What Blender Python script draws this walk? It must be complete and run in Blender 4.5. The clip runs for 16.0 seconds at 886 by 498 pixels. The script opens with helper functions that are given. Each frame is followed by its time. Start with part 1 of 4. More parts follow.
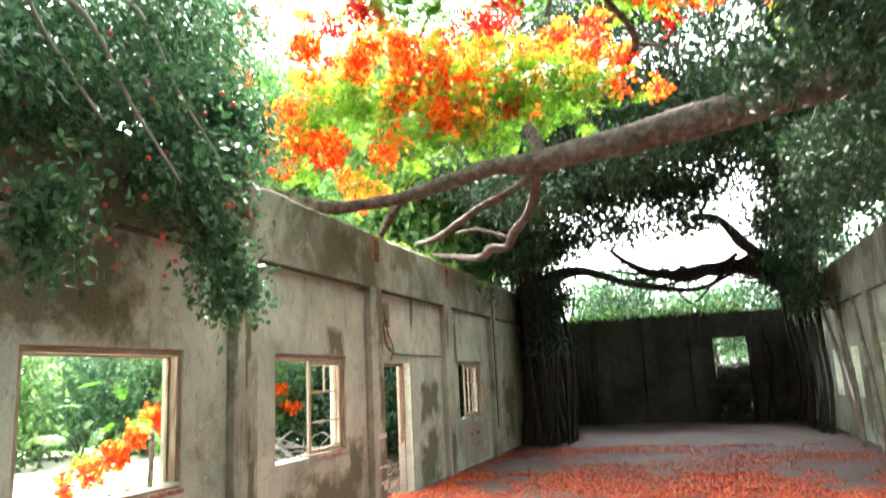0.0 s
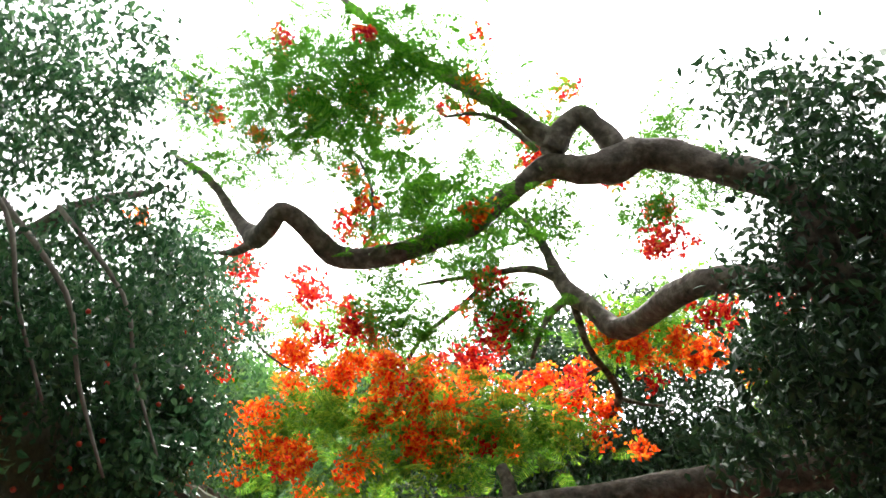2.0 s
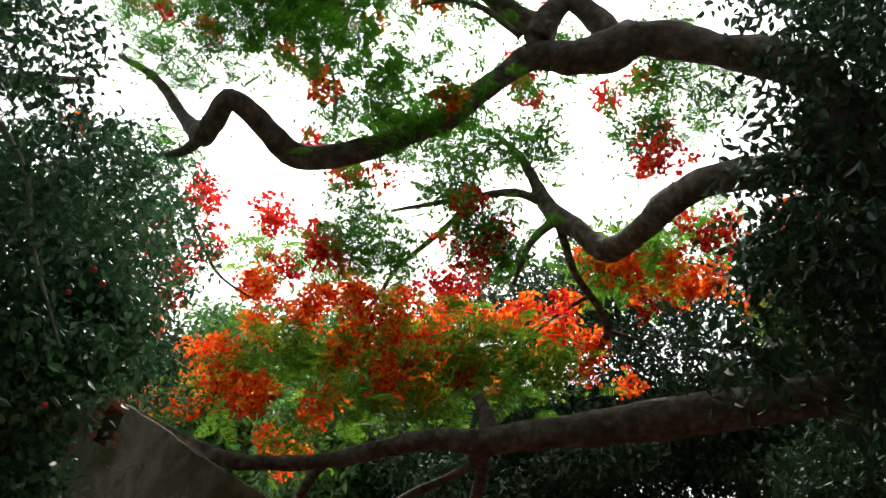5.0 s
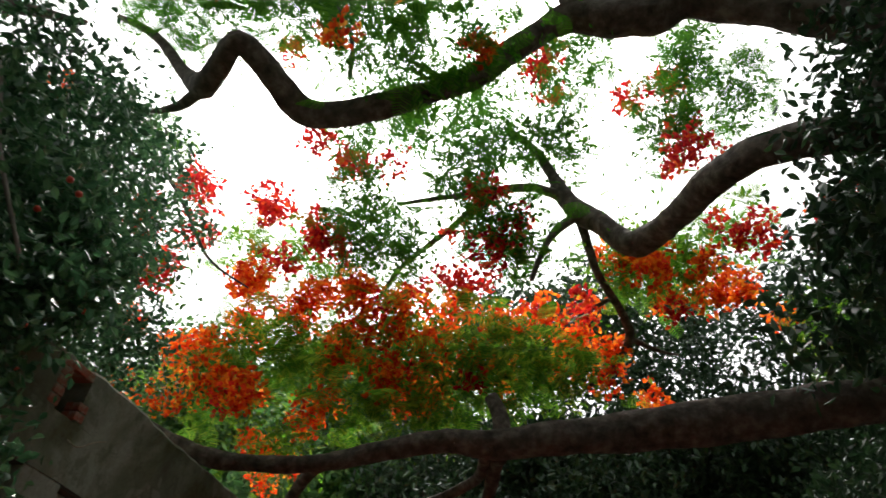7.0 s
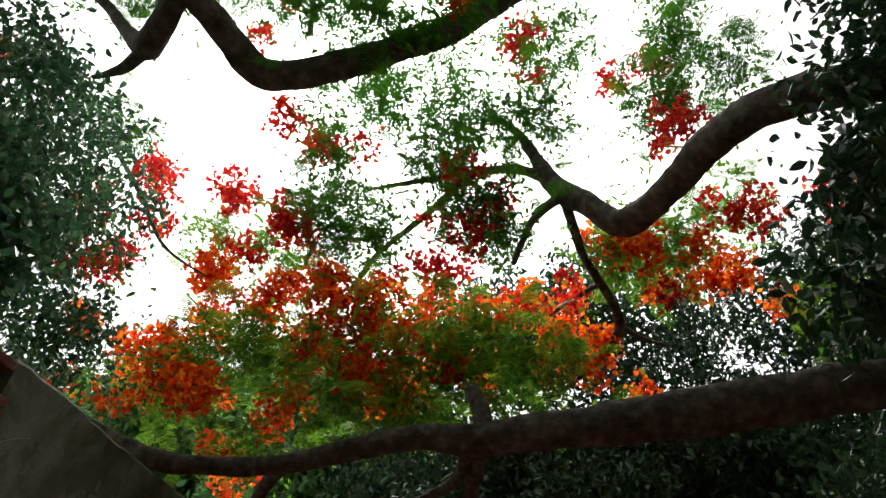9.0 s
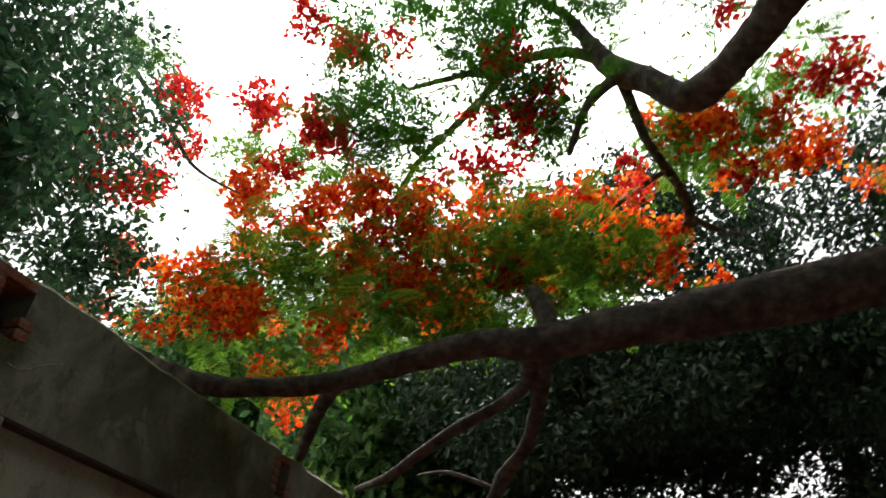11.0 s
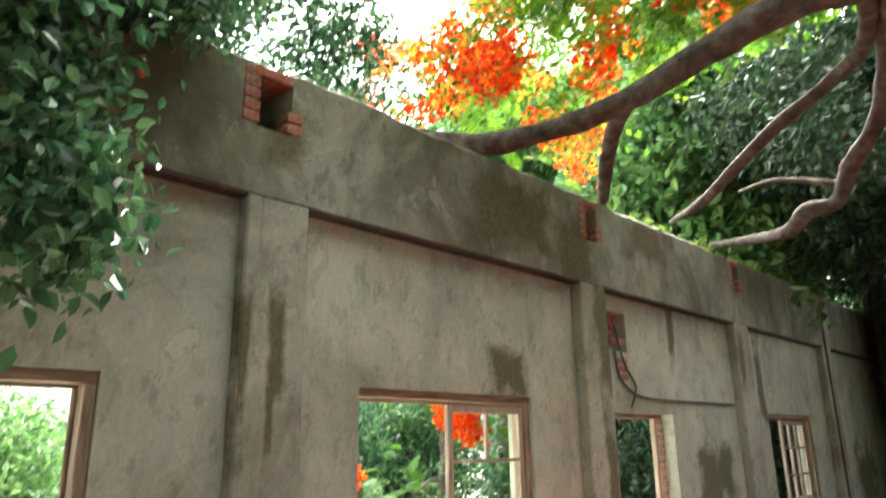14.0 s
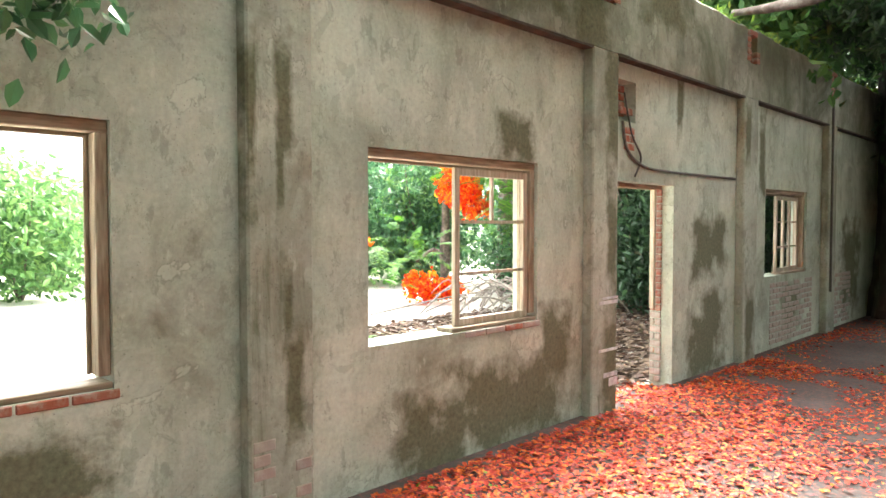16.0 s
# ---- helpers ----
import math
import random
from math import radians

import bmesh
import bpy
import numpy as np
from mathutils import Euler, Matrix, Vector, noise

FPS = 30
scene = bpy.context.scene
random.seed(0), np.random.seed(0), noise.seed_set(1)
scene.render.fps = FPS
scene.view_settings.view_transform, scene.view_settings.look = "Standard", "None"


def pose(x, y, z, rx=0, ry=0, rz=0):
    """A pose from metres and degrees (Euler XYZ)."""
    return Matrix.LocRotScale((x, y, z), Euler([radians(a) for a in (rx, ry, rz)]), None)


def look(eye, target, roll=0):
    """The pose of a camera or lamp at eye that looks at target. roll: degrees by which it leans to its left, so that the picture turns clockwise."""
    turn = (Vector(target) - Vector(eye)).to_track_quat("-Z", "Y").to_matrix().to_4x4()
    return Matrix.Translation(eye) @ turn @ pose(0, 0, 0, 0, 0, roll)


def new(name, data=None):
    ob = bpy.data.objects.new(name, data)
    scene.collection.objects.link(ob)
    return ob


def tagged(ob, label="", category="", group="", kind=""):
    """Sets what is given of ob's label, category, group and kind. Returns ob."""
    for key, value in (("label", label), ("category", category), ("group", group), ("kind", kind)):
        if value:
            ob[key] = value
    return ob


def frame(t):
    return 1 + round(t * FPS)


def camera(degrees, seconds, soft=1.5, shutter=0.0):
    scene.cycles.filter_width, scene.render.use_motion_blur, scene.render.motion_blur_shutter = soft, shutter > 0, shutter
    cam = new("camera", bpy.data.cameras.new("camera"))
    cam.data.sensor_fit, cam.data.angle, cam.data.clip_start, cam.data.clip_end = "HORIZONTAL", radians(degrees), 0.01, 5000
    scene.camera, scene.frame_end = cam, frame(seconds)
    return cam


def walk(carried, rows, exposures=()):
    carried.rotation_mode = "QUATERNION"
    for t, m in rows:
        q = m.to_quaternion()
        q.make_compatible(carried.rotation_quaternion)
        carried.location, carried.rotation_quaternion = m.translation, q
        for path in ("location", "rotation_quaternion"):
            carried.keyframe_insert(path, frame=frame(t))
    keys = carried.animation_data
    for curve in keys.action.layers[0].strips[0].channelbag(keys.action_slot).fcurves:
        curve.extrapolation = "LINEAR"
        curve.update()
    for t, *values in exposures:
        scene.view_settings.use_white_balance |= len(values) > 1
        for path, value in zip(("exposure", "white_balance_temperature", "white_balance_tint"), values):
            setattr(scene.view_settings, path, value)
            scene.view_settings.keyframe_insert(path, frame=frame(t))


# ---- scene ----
cam = camera(64.7, 16.0, shutter=0.5)
PATH = [
    (0, (4.33, -0.582, 1.668), (3.684, 1.275, 2.038), -2.7),
    (0.5, (4.322, -0.626, 1.671), (3.713, 1.191, 2.244), -1.7),
    (1, (4.347, -0.602, 1.722), (3.795, 1.152, 2.508), 0.0),
    (1.5, (4.411, -0.495, 1.789), (3.869, 1.136, 2.811), 1.5),
    (2, (4.461, -0.361, 1.82), (3.926, 1.155, 3.01), 6.2),
    (2.5, (4.445, -0.292, 1.846), (3.883, 1.256, 2.981), 8.0),
    (3, (4.312, -0.163, 1.827), (3.759, 1.379, 2.974), 8.6),
    (3.5, (4.244, -0.006, 1.803), (3.74, 1.557, 2.944), 7.2),
    (4, (4.331, 0.294, 1.796), (3.823, 1.863, 2.927), 7.0),
    (4.2, (4.364, 0.376, 1.81), (3.864, 1.954, 2.933), 6.0),
    (6.3, (4.077, 1.399, 1.488), (3.549, 2.894, 2.706), 7.1),
    (6.5, (3.992, 1.484, 1.489), (3.456, 2.967, 2.718), 7.9),
    (7, (3.863, 1.618, 1.495), (3.398, 3.093, 2.763), 7.7),
    (7.5, (3.811, 1.794, 1.507), (3.457, 3.305, 2.769), 5.2),
    (8, (3.821, 2.078, 1.509), (3.459, 3.556, 2.808), 4.0),
    (8.2, (3.816, 2.125, 1.518), (3.434, 3.585, 2.83), 4.9),
    (10.3, (3.769, 2.594, 1.77), (3.29, 4.11, 2.983), 5.7),
    (10.5, (3.742, 2.671, 1.762), (3.228, 4.199, 2.946), 5.5),
    (11, (3.613, 2.855, 1.751), (3.046, 4.402, 2.886), 4.4),
    (11.5, (3.463, 3.051, 1.763), (2.857, 4.595, 2.881), -0.4),
    (12, (3.516, 3.308, 1.793), (2.773, 4.79, 2.911), -0.4),
    (12.5, (3.486, 3.391, 1.786), (2.641, 4.821, 2.9), -0.7),
    (13, (3.424, 3.411, 1.774), (2.538, 4.801, 2.906), -1.0),
    (13.5, (3.305, 3.445, 1.762), (2.141, 4.881, 2.526), -1.4),
    (14, (3.277, 3.457, 1.705), (1.935, 4.837, 2.248), -0.9),
    (14.5, (3.241, 3.458, 1.643), (1.816, 4.829, 1.938), -0.3),
    (15, (3.228, 3.462, 1.602), (1.786, 4.845, 1.695), -0.7),
    (15.5, (3.22, 3.45, 1.582), (1.797, 4.856, 1.557), -0.2),
    (16, (3.207, 3.456, 1.593), (1.809, 4.884, 1.521), 0.0),
]
EXPOSURE = [(0, 4.05), (1.0, 3.8), (1.6, 2.85), (2.4, 1.8), (3.2, 1.4), (4.2, 1.15), (6.3, 0.95), (8.2, 0.75), (10.3, 0.65), (11.0, 0.8), (12.0, 1.0), (13.1, 0.95), (13.6, 2.75), (14.2, 3.55), (15.0, 3.95), (16, 4.05)]
walk(cam, [(t, look(eye, to, roll)) for t, eye, to, roll in PATH], EXPOSURE)


# ---- light ----
world = bpy.data.worlds.new("overcast_sky")
scene.world = world
world.use_nodes = True
wn = world.node_tree
wn.nodes.clear()
sky = wn.nodes.new("ShaderNodeTexSky")
sky.sky_type, sky.sun_disc = "NISHITA", False
sky.sun_elevation, sky.sun_rotation = radians(60), radians(337)
sky.dust_density, sky.air_density, sky.ozone_density = 6.0, 1.0, 0.3
pale = wn.nodes.new("ShaderNodeHueSaturation")
pale.inputs["Saturation"].default_value = 0.18
bg = wn.nodes.new("ShaderNodeBackground")
bg.inputs["Strength"].default_value = 0.15
wo = wn.nodes.new("ShaderNodeOutputWorld")
wn.links.new(sky.outputs[0], pale.inputs["Color"])
wn.links.new(pale.outputs[0], bg.inputs["Color"])
wn.links.new(bg.outputs[0], wo.inputs["Surface"])

sun_data = bpy.data.lights.new("sun", "SUN")
sun_data.energy, sun_data.angle, sun_data.color = 1.5, radians(15), (1.0, 0.96, 0.9)
sun = new("sun", sun_data)
sun.matrix_world = look((-4.5, 10.5, 20), (0, 0, 0))


# ---- materials ----
class Mat:
    """A small builder for node materials."""

    def __init__(self, name, rough=0.8):
        self.m = bpy.data.materials.new(name)
        self.m.use_nodes = True
        self.t = self.m.node_tree
        self.b = self.t.nodes["Principled BSDF"]
        self.b.inputs["Roughness"].default_value = rough
        self.out = self.t.nodes["Material Output"]
        self.co = self.t.nodes.new("ShaderNodeTexCoord").outputs["Object"]

    def node(self, kind, **sets):
        n = self.t.nodes.new(kind)
        for k, v in sets.items():
            n.inputs[k].default_value = v
        return n

    def link(self, a, b):
        self.t.links.new(a, b)

    def noise(self, scale, detail=4.0, rough=0.55, stretch=None, distort=0.0):
        n = self.node("ShaderNodeTexNoise", Scale=scale, Detail=detail, Roughness=rough, Distortion=distort)
        src = self.co
        if stretch:
            mp = self.node("ShaderNodeMapping")
            mp.inputs["Scale"].default_value = stretch
            self.link(src, mp.inputs["Vector"])
            src = mp.outputs[0]
        self.link(src, n.inputs["Vector"])
        return n.outputs["Fac"]

    def ramp(self, fac, *stops):
        r = self.node("ShaderNodeValToRGB")
        els = r.color_ramp.elements
        while len(els) < len(stops):
            els.new(0.5)
        for e, (p, c) in zip(els, stops):
            e.position = p
            e.color = (*c, 1) if len(c) == 3 else c
        self.link(fac, r.inputs["Fac"])
        return r.outputs["Color"]

    def mask(self, fac, lo, hi):
        n = self.node("ShaderNodeMapRange")
        n.inputs["From Min"].default_value, n.inputs["From Max"].default_value = lo, hi
        self.link(fac, n.inputs["Value"])
        return n.outputs["Result"]

    def mix(self, fac, a, b, mode="MIX"):
        n = self.node("ShaderNodeMixRGB")
        n.blend_type = mode
        for v, k in ((fac, "Fac"), (a, "Color1"), (b, "Color2")):
            if isinstance(v, (int, float)):
                n.inputs[k].default_value = v
            elif isinstance(v, tuple):
                n.inputs[k].default_value = (*v, 1)
            else:
                self.link(v, n.inputs[k])
        return n.outputs["Color"]

    def math(self, op, a, b=0.0):
        n = self.node("ShaderNodeMath")
        n.operation = op
        for i, v in enumerate((a, b)):
            if isinstance(v, (int, float)):
                n.inputs[i].default_value = v
            else:
                self.link(v, n.inputs[i])
        return n.outputs[0]

    def bump(self, fac, strength=0.3, dist=0.02):
        n = self.node("ShaderNodeBump", Strength=strength, Distance=dist)
        self.link(fac, n.inputs["Height"])
        self.link(n.outputs[0], self.b.inputs["Normal"])

    def colour(self, c):
        self.link(c, self.b.inputs["Base Color"])
        return self.m

    def leafy(self, c, glow=0.45):
        """Leaf or petal: part of the light passes through."""
        self.link(c, self.b.inputs["Base Color"])
        tr = self.node("ShaderNodeBsdfTranslucent")
        self.link(c, tr.inputs["Color"])
        mx = self.node("ShaderNodeMixShader", Fac=glow)
        self.link(self.b.outputs[0], mx.inputs[1])
        self.link(tr.outputs[0], mx.inputs[2])
        self.link(mx.outputs[0], self.out.inputs["Surface"])
        return self.m

    def island(self):
        return self.t.nodes.new("ShaderNodeNewGeometry").outputs["Random Per Island"]

    def random(self):
        return self.t.nodes.new("ShaderNodeObjectInfo").outputs["Random"]


def plaster(name, light, mid, dark, moss, moss_lo, stains=(), streak=(1, 1, 0.7)):
    """Old cement render: cloudy greys, runs, chips, moss; stains are (y, z, half width, half height)."""
    m = Mat(name, 0.9)
    big = m.noise(1.1, 6, 0.62, distort=0.4)
    runs = m.noise(1.0, 5, 0.6, stretch=(3.2, 3.2, 0.9))
    fine = m.noise(34, 5, 0.65)
    c = m.ramp(big, (0.32, dark), (0.46, mid), (0.62, light))
    c = m.mix(m.mask(runs, 0.5, 0.74), c, tuple(v * 0.74 for v in mid))
    c = m.mix(m.mask(fine, 0.35, 0.7), m.mix(0.22, c, (0.06, 0.055, 0.04)), c)
    chips = m.noise(2.6, 5, 0.6, distort=0.35)
    edge = m.mask(m.math("ABSOLUTE", m.math("SUBTRACT", chips, 0.62)), 0.012, 0.002)
    c = m.mix(m.math("MULTIPLY", edge, 0.28), c, tuple(v * 0.35 for v in dark))
    c = m.mix(m.mask(chips, 0.62, 0.64), c, m.mix(0.38, c, light))
    grain = m.noise(6.5, 8, 0.7, stretch=(1, 1, 0.6))
    c = m.mix(m.mask(grain, 0.57, 0.62), c, m.mix(0.42, c, tuple(v * 0.7 for v in dark)))
    c = m.mix(m.mask(grain, 0.41, 0.36), c, m.mix(0.4, c, light))
    skin = m.noise(4.2, 7, 0.6, stretch=(1, 1, 0.75), distort=0.8)
    rim = m.mask(m.math("ABSOLUTE", m.math("SUBTRACT", skin, 0.6)), 0.014, 0.003)
    c = m.mix(m.math("MULTIPLY", m.mask(skin, 0.6, 0.615), 0.5), c, m.mix(0.5, mid, dark))
    c = m.mix(m.math("MULTIPLY", rim, 0.2), c, tuple(v * 0.4 for v in dark))
    pits = m.noise(75, 3, 0.5)
    c = m.mix(m.math("MULTIPLY", m.mask(pits, 0.66, 0.7), 0.55), c, tuple(v * 0.4 for v in dark))
    green = m.noise(0.9, 7, 0.68, stretch=streak, distort=0.5)
    c = m.mix(m.math("MULTIPLY", m.mask(green, moss_lo, moss_lo + 0.14), 0.85), c, moss)
    if stains:
        sep = m.node("ShaderNodeSeparateXYZ")
        m.link(m.co, sep.inputs[0])
        wob = m.math("MULTIPLY", m.math("SUBTRACT", m.noise(3.5, 6, 0.65), 0.5), 2.4)
        total = None
        for y, z, hy, hz in stains:
            dy = m.math("ABSOLUTE", m.math("DIVIDE", m.math("SUBTRACT", sep.outputs["Y"], y), hy))
            dz = m.math("ABSOLUTE", m.math("DIVIDE", m.math("SUBTRACT", sep.outputs["Z"], z), hz))
            d = m.math("ADD", m.math("MAXIMUM", dy, dz), wob)
            f = m.mask(d, 1.2, 0.6)
            total = f if total is None else m.math("MAXIMUM", total, f)
        c = m.mix(m.math("MULTIPLY", total, 0.92), c, m.mix(m.mask(fine, 0.3, 0.7), (0.06, 0.062, 0.03), (0.14, 0.145, 0.075)))
    m.bump(m.math("ADD", m.math("MULTIPLY", fine, 0.4), m.math("MULTIPLY", chips, 0.5)), 0.35, 0.01)
    return m.colour(c)


WALL_STAINS = [(7.5, 2.22, 0.2, 0.18), (7.5, 0.28, 0.7, 0.34), (8.0, 0.6, 0.2, 0.35), (6.7, 0.1, 0.35, 0.4),
               (10.75, 0.3, 0.45, 0.42), (10.7, 1.35, 0.3, 0.32), (13.4, 0.5, 0.35, 0.28), (3.6, 0.15, 0.9, 0.35),
               (3.3, 2.6, 0.8, 0.5), (10.1, 2.75, 0.07, 0.3), (16.2, 0.9, 0.5, 0.7), (4.3, 0.5, 0.3, 0.2), (11.03, 1.4, 0.22, 0.3), (10.84, 0.6, 0.25, 0.3), (12.3, 2.4, 0.1, 0.5)]
COLUMN_STAINS = [(5.46, 2.2, 0.05, 0.3), (5.44, 1.85, 0.03, 0.25), (5.48, 1.15, 0.035, 0.25), (5.52, 0.75, 0.06, 0.35), (5.27, 2.1, 0.03, 0.4), (8.68, 2.6, 0.12, 0.6), (8.66, 1.5, 0.08, 0.5), (8.66, 0.4, 0.12, 0.5), (11.7, 0.4, 0.12, 0.4), (11.6, 2.6, 0.08, 0.4)]
BEAM_STAINS = [(7.5, 3.45, 0.5, 0.3), (5.45, 3.4, 0.15, 0.2), (8.3, 3.3, 0.3, 0.3), (9.6, 3.6, 0.4, 0.2), (3.6, 3.3, 0.9, 0.3)]
PLASTER = plaster("wall_plaster", (0.56, 0.62, 0.515), (0.44, 0.495, 0.4), (0.235, 0.255, 0.19), (0.12, 0.13, 0.07), 0.6, WALL_STAINS)
BEAM = plaster("beam_plaster", (0.36, 0.385, 0.31), (0.23, 0.25, 0.185), (0.1, 0.105, 0.07), (0.07, 0.08, 0.035), 0.5, BEAM_STAINS)
COLUMN = plaster("column_plaster", (0.46, 0.495, 0.41), (0.34, 0.365, 0.29), (0.17, 0.175, 0.125), (0.075, 0.083, 0.033), 0.57, COLUMN_STAINS, (5, 5, 0.6))
# plaster with deep shade put into its colour, for the far end and hollows
DARKWALL = plaster("shaded_dark_plaster", (0.10, 0.1, 0.087), (0.06, 0.06, 0.053), (0.032, 0.032, 0.028), (0.025, 0.027, 0.018), 0.5)


def simple(name, rough, stops, scale, bump=0.3, stretch=None, dist=0.01):
    m = Mat(name, rough)
    n = m.noise(scale, 6, 0.6, stretch=stretch)
    m.bump(n, bump, dist)
    return m.colour(m.ramp(n, *stops))


def brick_mat(name, a, b, dust):
    m = Mat(name, 0.9)
    c = m.mix(m.random(), a, b)
    n = m.noise(14, 6, 0.65)
    c = m.mix(m.mask(n, 0.48, 0.68), c, dust)
    m.bump(n, 0.5, 0.01)
    return m.colour(c)


BRICK = brick_mat("red_brick", (0.36, 0.11, 0.065), (0.26, 0.12, 0.08), (0.4, 0.34, 0.28))
PALEBRICK = brick_mat("limewashed_brick", (0.36, 0.27, 0.23), (0.33, 0.3, 0.26), (0.42, 0.4, 0.35))
BARK = simple("bark", 0.9, ((0.3, (0.035, 0.027, 0.021)), (0.5, (0.1, 0.08, 0.063)), (0.72, (0.22, 0.185, 0.15))), 9, 0.9, None, 0.03)
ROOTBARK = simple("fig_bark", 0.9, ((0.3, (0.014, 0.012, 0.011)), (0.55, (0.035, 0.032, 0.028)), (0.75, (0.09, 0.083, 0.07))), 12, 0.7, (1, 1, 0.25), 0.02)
DEADWOOD = simple("dead_wood", 0.9, ((0.3, (0.16, 0.14, 0.12)), (0.7, (0.4, 0.36, 0.31))), 12, 0.5, (1, 1, 0.3))
WOOD = simple("weathered_timber", 0.75, ((0.3, (0.13, 0.09, 0.055)), (0.5, (0.27, 0.21, 0.14)), (0.7, (0.4, 0.34, 0.25))), 9, 0.4, (4, 4, 0.4), 0.006)
WOODH = simple("weathered_lintel_timber", 0.75, ((0.3, (0.13, 0.09, 0.055)), (0.5, (0.25, 0.19, 0.125)), (0.7, (0.38, 0.31, 0.22))), 9, 0.4, (4, 0.4, 4), 0.006)
SASHWOOD = simple("bleached_timber", 0.75, ((0.3, (0.24, 0.19, 0.13)), (0.55, (0.42, 0.36, 0.27)), (0.75, (0.55, 0.5, 0.4))), 9, 0.4, (4, 4, 0.4), 0.006)
# brown of the soffit, with the shade under the beam put into it
SOFFIT = simple("shaded_brown_soffit", 0.9, ((0.3, (0.03, 0.024, 0.019)), (0.7, (0.085, 0.068, 0.052))), 8)
CABLE = simple("old_cable", 0.7, ((0.3, (0.05, 0.05, 0.045)), (0.7, (0.14, 0.13, 0.11))), 30)
TAPE = simple("silver_tape", 0.4, ((0.3, (0.35, 0.37, 0.38)), (0.7, (0.75, 0.77, 0.78))), 20)
FARWALL = simple("pale_render", 0.9, ((0.3, (0.5, 0.48, 0.45)), (0.7, (0.7, 0.69, 0.66))), 0.6)


def floor_mat():
    m = Mat("dirty_concrete", 0.85)
    a, b = m.noise(0.9, 6, 0.65), m.noise(22, 5, 0.65)
    c = m.ramp(a, (0.3, (0.02, 0.017, 0.015)), (0.5, (0.042, 0.037, 0.033)), (0.7, (0.085, 0.076, 0.069)))
    c = m.mix(m.mask(b, 0.45, 0.65), c, m.mix(0.5, c, (0.2, 0.06, 0.035)))
    m.bump(b, 0.5, 0.01)
    return m.colour(c)


def ground_mat():
    m = Mat("pale_ground", 0.95)
    a, b = m.noise(0.35, 6, 0.6), m.noise(9, 5, 0.6)
    c = m.ramp(a, (0.35, (0.4, 0.38, 0.31)), (0.55, (0.56, 0.54, 0.48)), (0.7, (0.3, 0.34, 0.16)))
    c = m.mix(m.mask(b, 0.5, 0.7), c, m.mix(0.3, c, (0.2, 0.16, 0.1)))
    m.bump(b, 0.3, 0.02)
    return m.colour(c)


def leaf_mat(name, dark, mid, light, rough=0.45, glow=0.4):
    m = Mat(name, rough)
    return m.leafy(m.ramp(m.island(), (0.0, dark), (0.55, mid), (1.0, light)), glow)


FLOOR, GROUND = floor_mat(), ground_mat()
FIGLEAF = leaf_mat("fig_leaves", (0.013, 0.04, 0.016), (0.027, 0.075, 0.028), (0.055, 0.12, 0.042), 0.45, 0.2)
VINELEAF = leaf_mat("glossy_leaves", (0.026, 0.08, 0.035), (0.06, 0.165, 0.07), (0.13, 0.27, 0.11), 0.28, 0.34)
FERNLEAF = leaf_mat("feathery_leaves", (0.025, 0.11, 0.006), (0.06, 0.2, 0.012), (0.16, 0.34, 0.025), 0.55, 0.4)
# lighter copies of the feathery leaves, light put into the colour of brighter sprays
FERNBRIGHT = leaf_mat("lit_feathery_leaves", (0.07, 0.21, 0.012), (0.13, 0.35, 0.025), (0.32, 0.49, 0.045), 0.5, 0.62)
FERNMID = leaf_mat("mid_feathery_leaves", (0.035, 0.15, 0.006), (0.07, 0.25, 0.012), (0.14, 0.36, 0.025), 0.5, 0.5)
BUSHLEAF = leaf_mat("bush_leaves", (0.04, 0.11, 0.03), (0.09, 0.21, 0.06), (0.2, 0.34, 0.1), 0.5, 0.4)
FARLEAF = leaf_mat("background_leaves", (0.05, 0.14, 0.04), (0.1, 0.25, 0.07), (0.2, 0.36, 0.1), 0.5, 0.4)
MOSSLEAF = leaf_mat("wall_weeds", (0.08, 0.16, 0.02), (0.16, 0.28, 0.04), (0.28, 0.4, 0.07), 0.6, 0.5)
PETAL = leaf_mat("flame_petals", (0.7, 0.035, 0.015), (0.92, 0.14, 0.012), (0.98, 0.42, 0.03), 0.5, 0.82)
# deep red heads; for the high ones the colour holds their backlit darkness
DEEPPETAL = leaf_mat("crimson_petals", (0.45, 0.012, 0.02), (0.75, 0.03, 0.025), (0.9, 0.13, 0.02), 0.5, 0.75)
FALLEN = leaf_mat("fallen_petals", (0.15, 0.009, 0.006), (0.5, 0.035, 0.008), (0.78, 0.2, 0.02), 0.6, 0.1)
BERRY = simple("red_berry", 0.35, ((0.3, (0.6, 0.03, 0.02)), (0.7, (0.75, 0.09, 0.04))), 20)
LITTER = leaf_mat("dry_litter", (0.05, 0.03, 0.02), (0.11, 0.07, 0.045), (0.2, 0.14, 0.09), 0.8, 0.1)


# ---- builders ----
def mesh_of(name, bm, material):
    me = bpy.data.meshes.new(name)
    bm.to_mesh(me)
    bm.free()
    me.materials.append(material)
    return me


def part(name, bm, material, parent=None, label="", smooth=False):
    me = mesh_of(name, bm, material)
    if smooth:
        me.polygons.foreach_set("use_smooth", [True] * len(me.polygons))
    ob = new(name, me)
    if parent:
        ob.parent = parent
    if label:
        tagged(ob, label)
    return ob


def raw(name, verts, faces, material, parent=None, label=""):
    me = bpy.data.meshes.new(name)
    me.from_pydata(verts, [], faces)
    me.materials.append(material)
    ob = new(name, me)
    if parent:
        ob.parent = parent
    if label:
        tagged(ob, label)
    return ob


